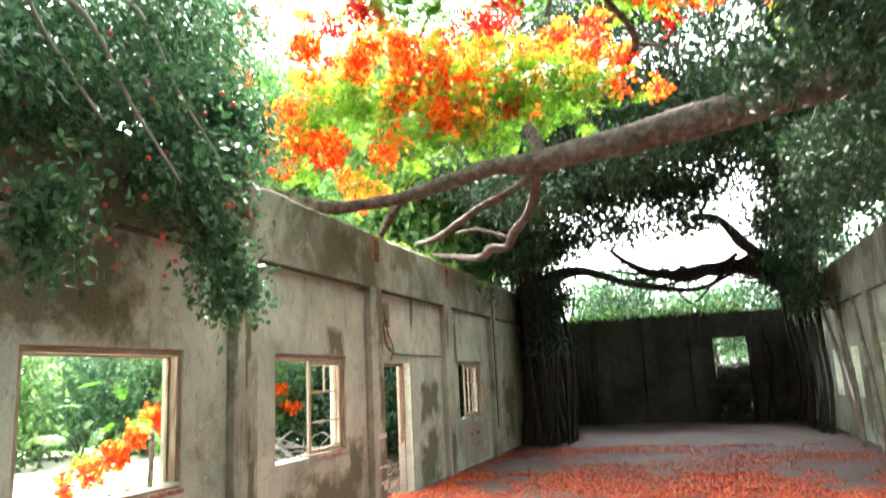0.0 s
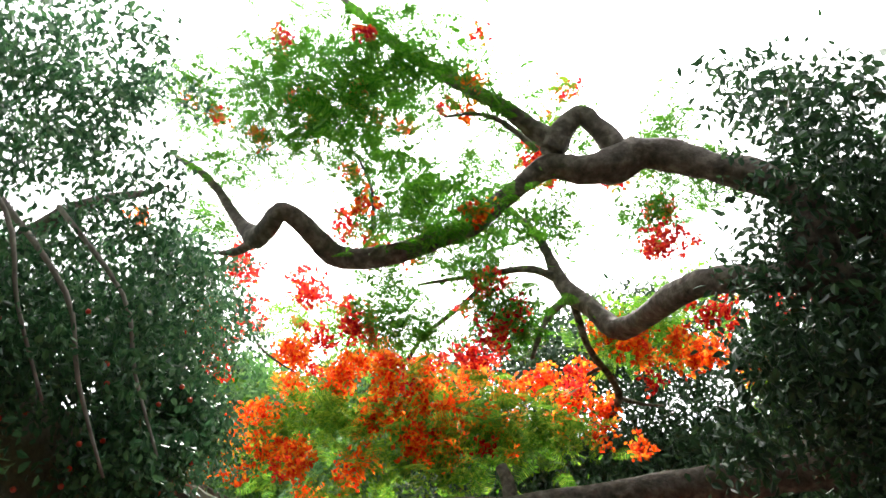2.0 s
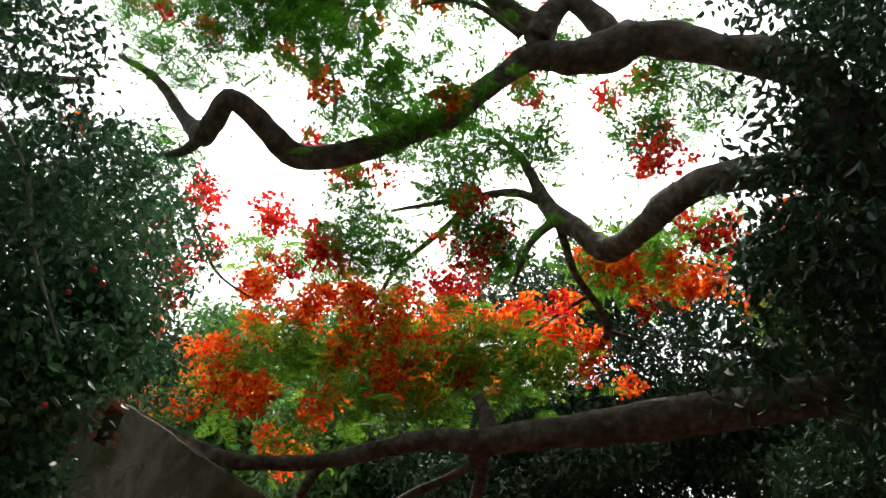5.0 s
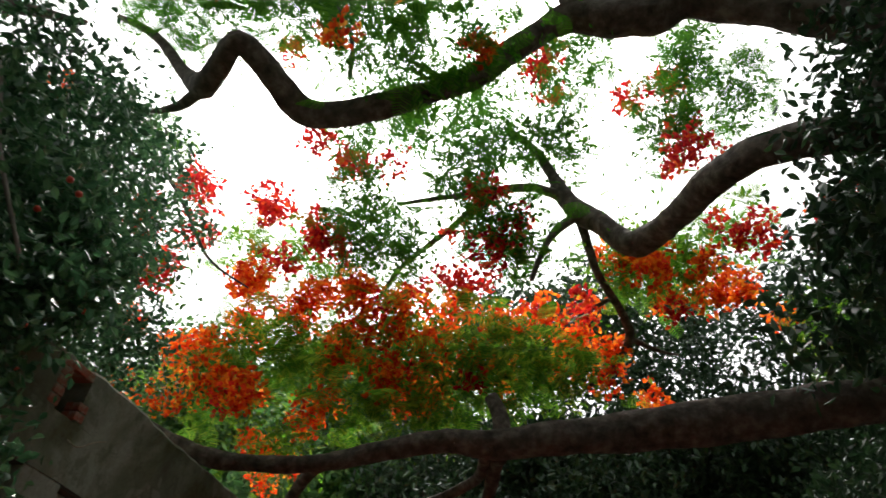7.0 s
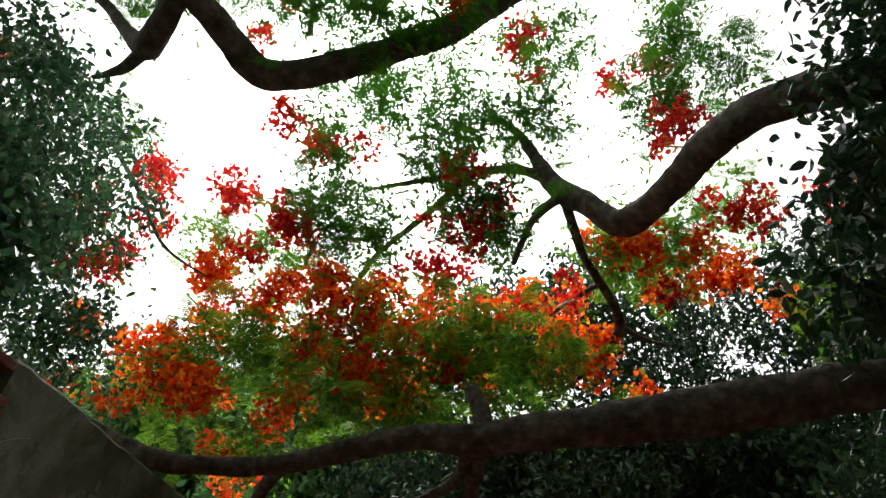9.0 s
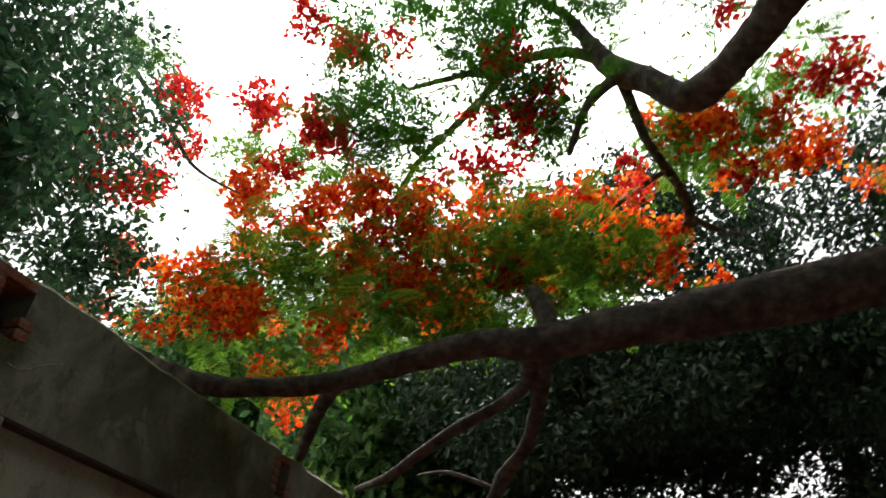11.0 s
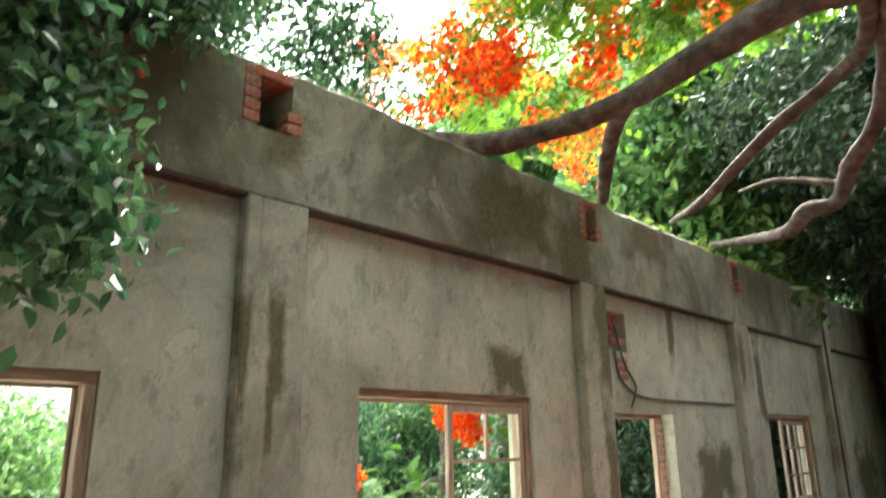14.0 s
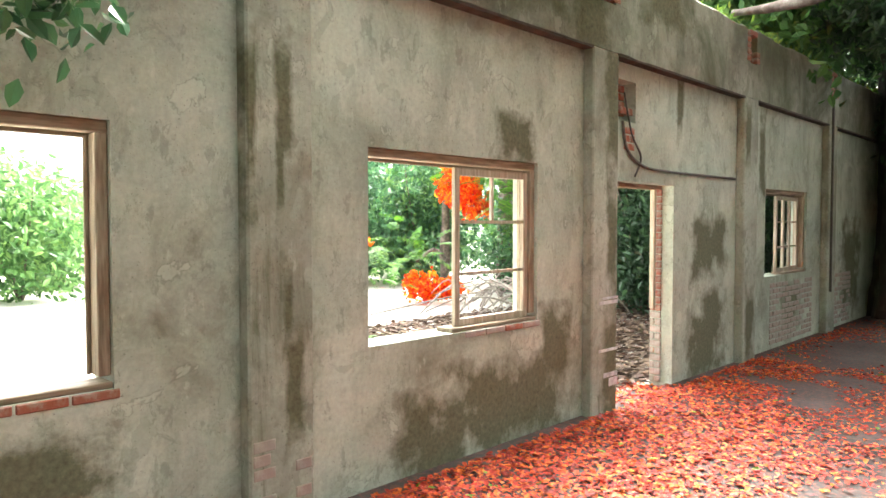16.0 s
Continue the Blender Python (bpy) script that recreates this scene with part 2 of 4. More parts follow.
def box(bm, x0, y0, z0, x1, y1, z1, bevel=0.0):
    r = bmesh.ops.create_cube(bm, size=1.0)
    for v in r["verts"]:
        v.co = Vector((x0 + (v.co.x + 0.5) * (x1 - x0), y0 + (v.co.y + 0.5) * (y1 - y0), z0 + (v.co.z + 0.5) * (z1 - z0)))
    if bevel:
        es = list({e for v in r["verts"] for e in v.link_edges})
        bmesh.ops.bevel(bm, geom=es, offset=bevel, segments=1, affect="EDGES")
    return bm


def boxes(*rows, bevel=0.0):
    bm = bmesh.new()
    for r in rows:
        box(bm, *r, bevel=bevel)
    return bm


def spline(pts, steps):
    """Catmull-Rom through rows of (x, y, z, r)."""
    p = np.array([pts[0], *pts, pts[-1]], float)
    out = []
    for i in range(1, len(p) - 2):
        for k in range(steps):
            t = k / steps
            a, b, c, d = p[i - 1], p[i], p[i + 1], p[i + 2]
            out.append(0.5 * (2 * b + (c - a) * t + (2 * a - 5 * b + 4 * c - d) * t * t + (3 * b - a - 3 * c + d) * t ** 3))
    out.append(p[-2])
    return np.array(out)


def tube(bm, pts, steps=6, sides=9, lump=0.12, seed=0.0):
    """A knotty tapering limb along the rows of (x, y, z, r)."""
    rows = spline(pts, steps)
    rings = []
    side = None
    for i, row in enumerate(rows):
        d = Vector(rows[min(i + 1, len(rows) - 1)][:3] - rows[max(i - 1, 0)][:3]).normalized()
        if side is None:
            side = d.orthogonal().normalized()
        side = (side - d * side.dot(d)).normalized()
        up = d.cross(side)
        r = max(row[3], 0.004)
        ring = []
        for k in range(sides):
            a = 2 * math.pi * k / sides
            w = side * math.cos(a) + up * math.sin(a)
            c = Vector(row[:3])
            n = noise.noise(c * 2.2 + w * 0.9 + Vector((seed, 0, 0))) + 0.5 * noise.noise(c * 7 + w * 2)
            ring.append(bm.verts.new(c + w * r * (1 + lump * 1.6 * n)))
        rings.append(ring)
    for a, b in zip(rings, rings[1:]):
        for k in range(sides):
            bm.faces.new((a[k], a[(k + 1) % sides], b[(k + 1) % sides], b[k]))
    bm.faces.new(rings[0][::-1])
    bm.faces.new(rings[-1])
    return bm


def limb(name, pts, parent, material=None, label="", steps=8, sides=12, lump=0.17):
    return part(name, tube(bmesh.new(), pts, steps, sides, lump, pts[0][1]), material or BARK, parent, label, True)


RNG = np.random.default_rng(7)


def in_ellipsoid(n, c, r):
    d = RNG.normal(size=(n, 3))
    d /= np.linalg.norm(d, axis=1)[:, None]
    return np.array(c) + d * (RNG.random(n) ** 0.4)[:, None] * np.array(r)


def basis(n, droop=0.3):
    """Random frames; the long axis tends to hang."""
    a = RNG.normal(size=(n, 3))
    a[:, 2] -= droop * 1.6
    a /= np.linalg.norm(a, axis=1)[:, None]
    b = np.cross(a, RNG.normal(size=(n, 3)))
    b /= np.linalg.norm(b, axis=1)[:, None]
    return a, b, np.cross(a, b)


def leaf_cloud(name, pts, length, width, material, parent=None, label="", droop=0.3, flat=False):
    """Folded, pointed leaves, one at each of the points."""
    n = len(pts)
    a, b, c = basis(n, droop)
    if flat:
        ang = RNG.random(n) * 6.283
        a = np.stack([np.cos(ang), np.sin(ang), RNG.normal(size=n) * 0.18], 1)
        b = np.stack([-np.sin(ang), np.cos(ang), RNG.normal(size=n) * 0.18], 1)
        c = np.tile([0.0, 0.0, 1.0], (n, 1))
    s = (0.65 + 0.7 * RNG.random(n))[:, None]
    l, w = length * s, width * s
    v = np.stack([pts, pts + a * l * 0.35 + b * w * 0.5 + c * w * 0.18, pts + a * l * 0.7 + b * w * 0.38 + c * w * 0.12, pts + a * l - c * w * 0.1,
                  pts + a * l * 0.7 - b * w * 0.38 + c * w * 0.12, pts + a * l * 0.35 - b * w * 0.5 + c * w * 0.18], 1).reshape(-1, 3)
    k = np.arange(n)[:, None] * 6
    f = np.concatenate([k + [0, 1, 2, 3], k + [0, 3, 4, 5]], 1).reshape(-1, 4)
    return raw(name, v.tolist(), f.tolist(), material, parent, label)


def twiggy(clumps, per_twig=26, spread=0.16):
    """Points in sprays of leaves inside ellipsoids: rows of (x, y, z, rx, ry, rz, twigs)."""
    out = []
    for x, y, z, rx, ry, rz, k in clumps:
        for c in in_ellipsoid(int(k), (x, y, z), (rx, ry, rz)):
            out.append(c + RNG.normal(size=(per_twig, 3)) * np.array((spread, spread, spread * 0.75)))
    return np.concatenate(out)


def frond_cloud(name, pts, length, material, parent=None, label=""):
    """Feathery twice-divided leaves: a stalk with pairs of narrow leaflets rows."""
    tv, tf = [], []
    rows = 15
    for i in range(rows):
        u = 0.12 + 0.88 * i / (rows - 1)
        reach = 0.3 * math.sin(math.pi * (0.18 + 0.72 * u))
        for sgn in (-1, 1):
            k = len(tv)
            z = -0.35 * u * u
            tv += [(u - 0.016, sgn * 0.008, z), (u + 0.016, sgn * 0.008, z), (u + 0.075, sgn * reach, z - 0.06), (u + 0.045, sgn * reach, z - 0.06)]
            tf.append((k, k + 1, k + 2, k + 3))
    k = len(tv)
    tv += [(0, -0.008, 0), (0, 0.008, 0), (0.55, 0.006, -0.1), (0.55, -0.006, -0.1), (1.0, 0.003, -0.35), (1.0, -0.003, -0.35)]
    tf += [(k, k + 1, k + 2, k + 3), (k + 3, k + 2, k + 4, k + 5)]
    tv = np.array(tv)
    n = len(pts)
    ang = RNG.random(n) * 6.283
    tilt = RNG.normal(size=n) * 0.45 + 0.05
    a = np.stack([np.cos(ang) * np.cos(tilt), np.sin(ang) * np.cos(tilt), np.sin(tilt)], 1)
    b = np.cross(np.stack([np.zeros(n), np.zeros(n), np.ones(n)], 1) + RNG.normal(size=(n, 3)) * 0.3, a)
    b /= np.linalg.norm(b, axis=1)[:, None]
    c = np.cross(a, b)
    l = (length * (0.65 + 0.7 * RNG.random(n)))[:, None, None]
    v = pts[:, None] + l * (tv[None, :, :1] * a[:, None] + tv[None, :, 1:2] * b[:, None] + tv[None, :, 2:] * c[:, None])
    faces = []
    for q in tf:
        faces.append(np.arange(n)[:, None] * len(tv) + np.array(q))
    return raw(name, v.reshape(-1, 3).tolist(), np.concatenate(faces).tolist(), material, parent, label)


def structure(ob, label, category):
    return tagged(ob, label, category, kind="structure")


def empty(name, at, label, category, group=""):
    e = new(name)
    e.location = at
    tagged(e, label, category, group)
    return e


def adopt(e):
    """Keeps world places of parts given to an empty that stands at its base."""
    inv = Matrix.Translation(e.location).inverted()
    for ch in e.children:
        ch.matrix_parent_inverse = inv
    return e


# ---- ground, floor, walls ----
bm = bmesh.new()
bmesh.ops.create_grid(bm, x_segments=1, y_segments=1, size=600)
g = part("ground", bm, GROUND)
g.location.z = -0.05
structure(g, "pale dusty open ground with patches of dry grass", "ground")
structure(part("floor", boxes((-0.0, -8.0, -0.3, 7.6, 23.8, 0.0)), FLOOR), "dark dirty concrete floor strewn with red petals", "floor")

TOP, BEAMZ = 3.83, 3.03
COLS = [-7.23, -4.11, -0.99, 2.13, 5.25, 8.37, 11.5, 14.6, 17.72, 20.84]
NICHE = (8.9, 9.22, 2.5, 2.86)
HOLES = [(2.98, 4.64, 0.86, 2.05), (6.10, 7.76, 0.86, 2.05), (8.86, 9.98, 0.0, 1.97), (12.42, 13.98, 0.93, 2.03)]


def walled(x0, x1, y0, y1, holes, top):
    """Boxes of a wall along y with openings (y0, y1, z0, z1)."""
    rows, y = [], y0
    for a, b, lo, hi in holes:
        rows.append((x0, y, -0.3, x1, a, top))
        if lo > 0:
            rows.append((x0, a, -0.3, x1, b, lo))
        rows.append((x0, a, hi, x1, b, top))
        y = b
    rows.append((x0, y, -0.3, x1, y1, top))
    return rows


west_rows = [r for r in walled(-0.24, 0.0, -8.0, 24.04, HOLES, 3.42) if not (r[1] == 8.86 and r[2] > 1)]
west_rows += [(-0.24, 8.86, 1.97, 0.0, 9.98, NICHE[2]), (-0.24, 8.86, NICHE[3], 0.0, 9.98, 3.42), (-0.24, 8.86, NICHE[2], 0.0, NICHE[0], NICHE[3]),
              (-0.24, NICHE[1], NICHE[2], 0.0, 9.98, NICHE[3]), (-0.24, NICHE[0], NICHE[2], -0.13, NICHE[1], NICHE[3])]
wall_w = structure(part("wall_west", boxes(*west_rows), PLASTER), "grey weathered plaster wall with window openings and damp stains", "wall")


def rough_beam(name, x0, x1, y0, y1, z0, z1, worn, label):
    """Beam whose top edge is worn and uneven by worn."""
    bm = bmesh.new()
    ys = list(np.arange(y0, y1, 0.12)) + [y1]
    prev = None
    for y in ys:
        dz = worn * 0.035 * noise.noise(Vector((x0, y * 1.3, 0))) + worn * 0.025 * noise.noise(Vector((x0, y * 6, 3)))
        e = 0.008 * noise.noise(Vector((x1, y * 3, 9)))
        ring = [bm.verts.new(c) for c in ((x0, y, z0), (x1 + e, y, z0 + 0.01 * noise.noise(Vector((y * 4, 2, 1)))), (x1 + e, y, z1 + dz - 0.03 * worn), (x1 - 0.03, y, z1 + dz), (x0, y, z1 + dz))]
        if prev:
            for k in range(5):
                bm.faces.new((prev[k], ring[k], ring[(k + 1) % 5], prev[(k + 1) % 5]))
        else:
            bm.faces.new(ring[::-1])
        prev = ring
    bm.faces.new(prev)
    bmesh.ops.recalc_face_normals(bm, faces=bm.faces)
    return structure(part(name, bm, BEAM), label, "beam")


# lower beam runs through, the parapet above it is broken by the notches
rough_beam("beam_west", 0.0, 0.1, -8.0, 23.8, BEAMZ, 3.42, 0, "mossy concrete ring beam along the wall")
NOTCHES = [(5.27, 5.49), (8.52, 8.70), (11.62, 11.82), (14.75, 14.92)]
y = -8.0
for a, b in NOTCHES + [(23.8, 24)]:
    rough_beam("parapet_west", -0.24, 0.098, y, a, 3.42, TOP, 1, "stained crumbling plaster parapet above the beam")
    if b < 23:
        # dark sheet at the back of the notch paints the shade of a deep hole
        structure(part("parapet_back", boxes((-0.238, a - 0.01, 3.42, -0.19, b + 0.01, TOP - 0.03)), DARKWALL), "dark backing that stands in for shade inside the parapet gap", "parapet")
    y = b


def column(x0, x1, y, z1, name="column"):
    bm = box(bmesh.new(), x0, y, -0.2, x1, y + 0.39, z1, 0.012)
    return structure(part(name, bm, COLUMN), "weathered concrete pilaster with green moss streaks", "column")


for y, y2 in zip(COLS, COLS[1:] + [23.8]):
    column(0.0, 0.1, y, BEAMZ)
    structure(part("beam_soffit", boxes((0.0, y + 0.39, BEAMZ - 0.02, 0.097, y2, BEAMZ)), SOFFIT), "rust brown soffit under the beam, darkened for its shade", "beam")

# east wall with its own beam and pilasters, north wall with a doorway, south wall behind
structure(part("wall_east", boxes(*walled(7.6, 7.84, -8.0, 24.04, [(13.2, 14.5, 0.9, 2.0), (16.5, 17.25, 0.9, 2.0), (18.6, 19.5, 0.9, 2.0)], 3.9)), PLASTER), "weathered plaster wall overgrown with aerial roots", "wall")
rough_beam("beam_east", 7.5, 7.6, -8.0, 23.8, 2.98, 3.9, 1, "mossy concrete beam on the overgrown wall")
for y in COLS:
    column(7.5, 7.6, y, 2.98)
# the end wall's dark colour stands in for shade under the canopy
structure(part("wall_north", boxes((0.0, 23.8, -0.3, 4.9, 24.04, 3.48), (5.92, 23.8, -0.3, 7.6, 24.04, 3.42), (4.9, 23.8, 2.6, 5.92, 24.04, 3.45)), DARKWALL), "end wall with a narrow doorway, coloured dark for the canopy shade", "wall")
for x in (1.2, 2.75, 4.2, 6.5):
    structure(part("column", box(bmesh.new(), x, 23.7, -0.2, x + 0.35, 23.8, 3.4, 0.012), DARKWALL), "pilaster on the end wall, coloured dark for the canopy shade", "column")
structure(part("wall_south", boxes((0.0, -8.24, -0.3, 7.6, -8.0, 3.8)), PLASTER), "plain weathered plaster end wall", "wall")


# ---- windows and door ----
def window(name, y0, y1, z0, z1, label, sash=None):
    e = empty(name, (-0.12, (y0 + y1) / 2, z0), label, "window")
    e["kind"] = "structure"
    t = 0.055
    x0, x1 = -0.16, -0.03
    part("frame_head", boxes((x0, y0, z1 - t, x1, y1, z1), (x0 + 0.03, y0, z1 - t - 0.02, x0 + 0.05, y1, z1 - t), bevel=0.005), WOODH, e)
    part("frame_jamb", boxes((x0, y1 - t, z0 + t, x1, y1, z1 - t), (x0 + 0.03, y1 - t - 0.02, z0 + t, x0 + 0.05, y1 - t, z1 - t), bevel=0.005), WOOD, e)
    part("frame_sill", boxes((x0, y0 if sash is None else (y0 + y1) / 2 - 0.1, z0, x1 + 0.02, y1, z0 + 0.03), bevel=0.005), WOODH, e)
    if name != "window_2":
        part("frame_jamb", boxes((x0, y0, z0 + t, x1, y0 + t, z1 - t), bevel=0.005), WOOD, e)
    for k, (a, b, xs) in enumerate(sash or ()):
        s0, s1, w = z0 + 0.032, z1 - t - 0.022, 0.05
        h = s1 - s0
        frame_rows = ((xs, a, s0, xs + 0.035, a + w, s1), (xs, b - w, s0, xs + 0.035, b, s1), (xs, a + w, s0, xs + 0.035, b - w, s0 + w), (xs, a + w, s1 - w, xs + 0.035, b - w, s1))
        sash_ob = part("sash", boxes(*frame_rows, bevel=0.004), SASHWOOD, e, "bleached timber sash without panes")
        for f in (0.33, 0.66):
            part("glazing_bar", boxes((xs + 0.006, a + w, s0 + h * f - 0.011, xs + 0.028, b - w, s0 + h * f + 0.011)), SASHWOOD, sash_ob)
        ym = (a + b) / 2
        part("glazing_bar", boxes((xs + 0.006, ym - 0.011, s0 + h * 0.66 + 0.011, xs + 0.028, ym + 0.011, s1 - w)), SASHWOOD, sash_ob)
    return adopt(e)


window("window_1", *HOLES[0], "empty window opening with a weathered timber frame")
window("window_2", *HOLES[1], "timber window with a paneless sash slid to one half", [(6.90, 7.70, -0.085), ])
window("window_3", *HOLES[3], "timber window with two broken paneless sashes", [(12.95, 13.5, -0.085), (13.35, 13.92, -0.128)])
door = empty("door_1", (-0.1, 9.4, 0), "doorless opening with a splintered timber post", "doorway")
door["kind"] = "structure"
part("door_post", boxes((-0.20, 9.88, 0.75, -0.15, 9.925, 1.95), bevel=0.006), SASHWOOD, door, "bleached splintered timber post")
part("door_head", boxes((-0.22, 8.86, 1.93, -0.12, 9.98, 1.97), bevel=0.006), WOODH, door)
adopt(door)


# ---- flame tree ----
flame = empty("flame_tree", (8.9, 7.2, -0.05), "flame tree with orange red blossoms and feathery green leaves", "tree")
limb("trunk", [(9.0, 7.2, -0.3, 0.5), (8.95, 7.2, 1.5, 0.4), (8.7, 7.2, 3.6, 0.36), (8.5, 7.1, 5.2, 0.32), (8.4, 7.0, 7.0, 0.26)], flame, sides=14)
low = limb("low_limb", [(8.6, 7.3, 4.7, 0.25), (7.2, 7.5, 4.75, 0.22), (5.7, 7.6, 4.6, 0.2), (4.2, 7.65, 4.42, 0.185), (2.85, 7.65, 4.28, 0.14), (2.2, 7.6, 4.26, 0.11), (1.7, 7.6, 4.18, 0.1), (1.0, 7.6, 4.04, 0.085), (0.4, 7.45, 3.97, 0.085), (-0.1, 7.2, 3.98, 0.08), (-0.9, 6.8, 4.3, 0.04)], flame)
limb("stub", [(2.78, 7.68, 4.3, 0.1), (2.74, 7.7, 4.55, 0.085), (2.64, 7.7, 4.78, 0.07)], low, steps=4)
limb("side_limb", [(1.15, 7.6, 4.08, 0.07), (0.75, 8.0, 4.1, 0.065), (0.35, 8.5, 3.98, 0.06), (0.0, 9.0, 3.9, 0.05)], low)
limb("side_limb", [(2.6, 7.7, 4.25, 0.065), (2.35, 8.6, 4.3, 0.05), (1.5, 9.1, 4.12, 0.055), (0.75, 9.6, 3.9, 0.05), (0.1, 10.2, 3.95, 0.03)], low)
limb("side_limb", [(2.75, 7.75, 4.2, 0.08), (2.6, 8.3, 4.3, 0.07), (2.45, 8.8, 4.15, 0.07), (2.25, 9.2, 3.98, 0.06), (2.0, 9.5, 3.84, 0.075), (1.75, 9.9, 3.68, 0.06), (1.45, 10.05, 3.7, 0.075), (1.2, 10.3, 3.62, 0.06), (0.6, 10.9, 3.78, 0.05), (0.0, 11.4, 3.95, 0.04)], low)
limb("twig", [(1.9, 9.75, 3.75, 0.03), (1.3, 9.9, 4.0, 0.022), (0.9, 10.0, 4.02, 0.015)], low)
bough = limb("bough", [(8.6, 6.9, 4.2, 0.3), (7.6, 6.2, 4.7, 0.25), (6.6, 5.6, 5.2, 0.21), (6.0, 5.3, 5.6, 0.19), (5.85, 5.2, 5.95, 0.18)], flame)
fork = limb("fork_limb", [(6.1, 5.35, 5.5, 0.17), (5.6, 5.5, 5.72, 0.155), (5.2, 5.75, 5.9, 0.145), (4.88, 6.05, 6.0, 0.14), (4.55, 6.7, 6.18, 0.14), (4.28, 7.25, 6.35, 0.14), (4.06, 7.5, 6.47, 0.15), (3.78, 7.6, 6.85, 0.13), (3.46, 7.7, 7.25, 0.125), (3.2, 7.75, 7.9, 0.075), (2.98, 7.8, 8.4, 0.055), (2.6, 7.8, 8.9, 0.03)], flame)
limb("twig", [(3.45, 7.7, 7.35, 0.07), (3.0, 7.7, 7.62, 0.055), (2.4, 7.7, 7.62, 0.045), (1.28, 7.7, 7.52, 0.025)], fork)
limb("twig", [(3.5, 7.7, 7.1, 0.06), (3.2, 7.7, 6.8, 0.045), (3.0, 7.7, 6.2, 0.03)], fork)
limb("twig", [(3.55, 7.75, 7.05, 0.06), (3.7, 8.0, 6.5, 0.05), (3.95, 8.5, 6.25, 0.045), (4.0, 8.8, 6.05, 0.05), (3.7, 9.0, 5.75, 0.03), (3.3, 9.1, 5.5, 0.02)], fork)
limb("twig", [(3.85, 8.3, 6.35, 0.03), (3.4, 8.5, 6.2, 0.02), (3.0, 8.6, 5.9, 0.012)], fork)
limb("twig", [(4.0, 8.75, 6.1, 0.04), (4.3, 9.2, 6.2, 0.025), (4.6, 9.5, 6.3, 0.014)], fork)
limb("twig", [(2.4, 7.75, 7.6, 0.05), (1.9, 8.0, 7.3, 0.04), (1.25, 8.3, 7.0, 0.035), (0.9, 8.5, 6.6, 0.028), (0.5, 8.6, 6.3, 0.02), (0.1, 8.7, 6.0, 0.014)], fork)
limb("twig", [(1.0, 8.45, 6.65, 0.022), (0.3, 8.6, 6.65, 0.016), (-0.8, 8.6, 6.8, 0.009)], fork)
limb("twig", [(0.9, 8.5, 6.6, 0.022), (1.2, 8.7, 6.2, 0.016), (1.6, 8.9, 5.9, 0.009)], fork)
high = limb("high_limb", [(5.95, 5.2, 5.75, 0.19), (5.95, 5.1, 6.2, 0.17), (5.7, 5.1, 6.55, 0.165), (5.14, 5.1, 6.86, 0.165), (4.64, 5.1, 7.1, 0.17), (4.3, 5.1, 6.98, 0.19), (4.0, 5.1, 6.98, 0.17), (3.6, 5.1, 7.08, 0.135), (3.18, 5.1, 6.72, 0.115), (2.79, 5.1, 6.38, 0.11), (1.95, 5.1, 6.1, 0.115), (1.4, 5.08, 6.12, 0.13), (1.2, 4.75, 6.2, 0.11), (1.02, 4.4, 6.25, 0.1), (0.72, 4.6, 6.2, 0.11), (0.5, 4.75, 6.25, 0.12), (0.14, 4.85, 6.6, 0.07), (-0.43, 4.8, 7.28, 0.05), (-1.1, 4.8, 7.8, 0.025)], flame)
limb("knee", [(4.45, 5.1, 7.05, 0.13), (4.2, 5.0, 7.42, 0.105), (4.0, 4.95, 7.66, 0.1), (3.82, 4.95, 7.5, 0.12), (3.66, 5.0, 7.2, 0.13)], high)
upper = limb("upper_limb", [(3.8, 5.0, 7.25, 0.13), (3.56, 4.95, 7.45, 0.115), (3.2, 4.8, 7.75, 0.09), (2.5, 4.8, 8.45, 0.08), (1.78, 4.8, 9.2, 0.08), (0.84, 4.8, 10.45, 0.06), (0.2, 4.9, 11.4, 0.03)], flame)
limb("twig", [(1.85, 4.8, 9.1, 0.06), (1.58, 4.8, 8.8, 0.05), (1.47, 4.8, 8.16, 0.025)], upper)
limb("twig", [(3.53, 4.9, 7.15, 0.035), (3.19, 4.8, 7.52, 0.03), (2.86, 4.8, 7.75, 0.026), (2.48, 4.8, 7.77, 0.012)], upper)
limb("twig", [(0.5, 4.75, 6.2, 0.06), (0.2, 4.9, 6.2, 0.045), (-0.2, 5.0, 6.3, 0.02)], high)
limb("twig", [(1.8, 4.9, 6.3, 0.025), (1.75, 4.8, 6.8, 0.02), (1.5, 4.7, 7.3, 0.012)], high)
limb("twig", [(-1.6, 6.6, 7.6, 0.03), (-1.0, 6.8, 6.8, 0.025), (-0.6, 7.0, 6.2, 0.018), (-0.1, 7.2, 5.9, 0.008)], flame)

FLOWERS = [(-1.0, 6.9), (-0.9, 6.4), (-0.5, 6.6), (0.0, 6.3), (0.6, 6.7), (0.5, 6.0), (1.0, 6.1), (1.4, 6.3), (1.7, 6.4), (2.0, 6.4), (1.3, 5.8), (1.8, 5.7),
           (2.6, 6.0), (3.0, 6.2), (3.2, 5.8), (3.4, 6.3), (3.8, 6.0), (4.0, 6.8), (4.3, 6.4), (4.9, 6.7), (5.3, 6.7), (-1.9, 5.7), (-1.3, 5.6), (-1.0, 5.8),
           (-0.1, 4.9), (-0.3, 4.7), (0.4, 5.2), (1.4, 5.2), (1.7, 5.4), (-2.9, 6.6), (0.2, 6.55), (0.9, 5.7), (2.3, 5.6), (-0.6, 5.1)]
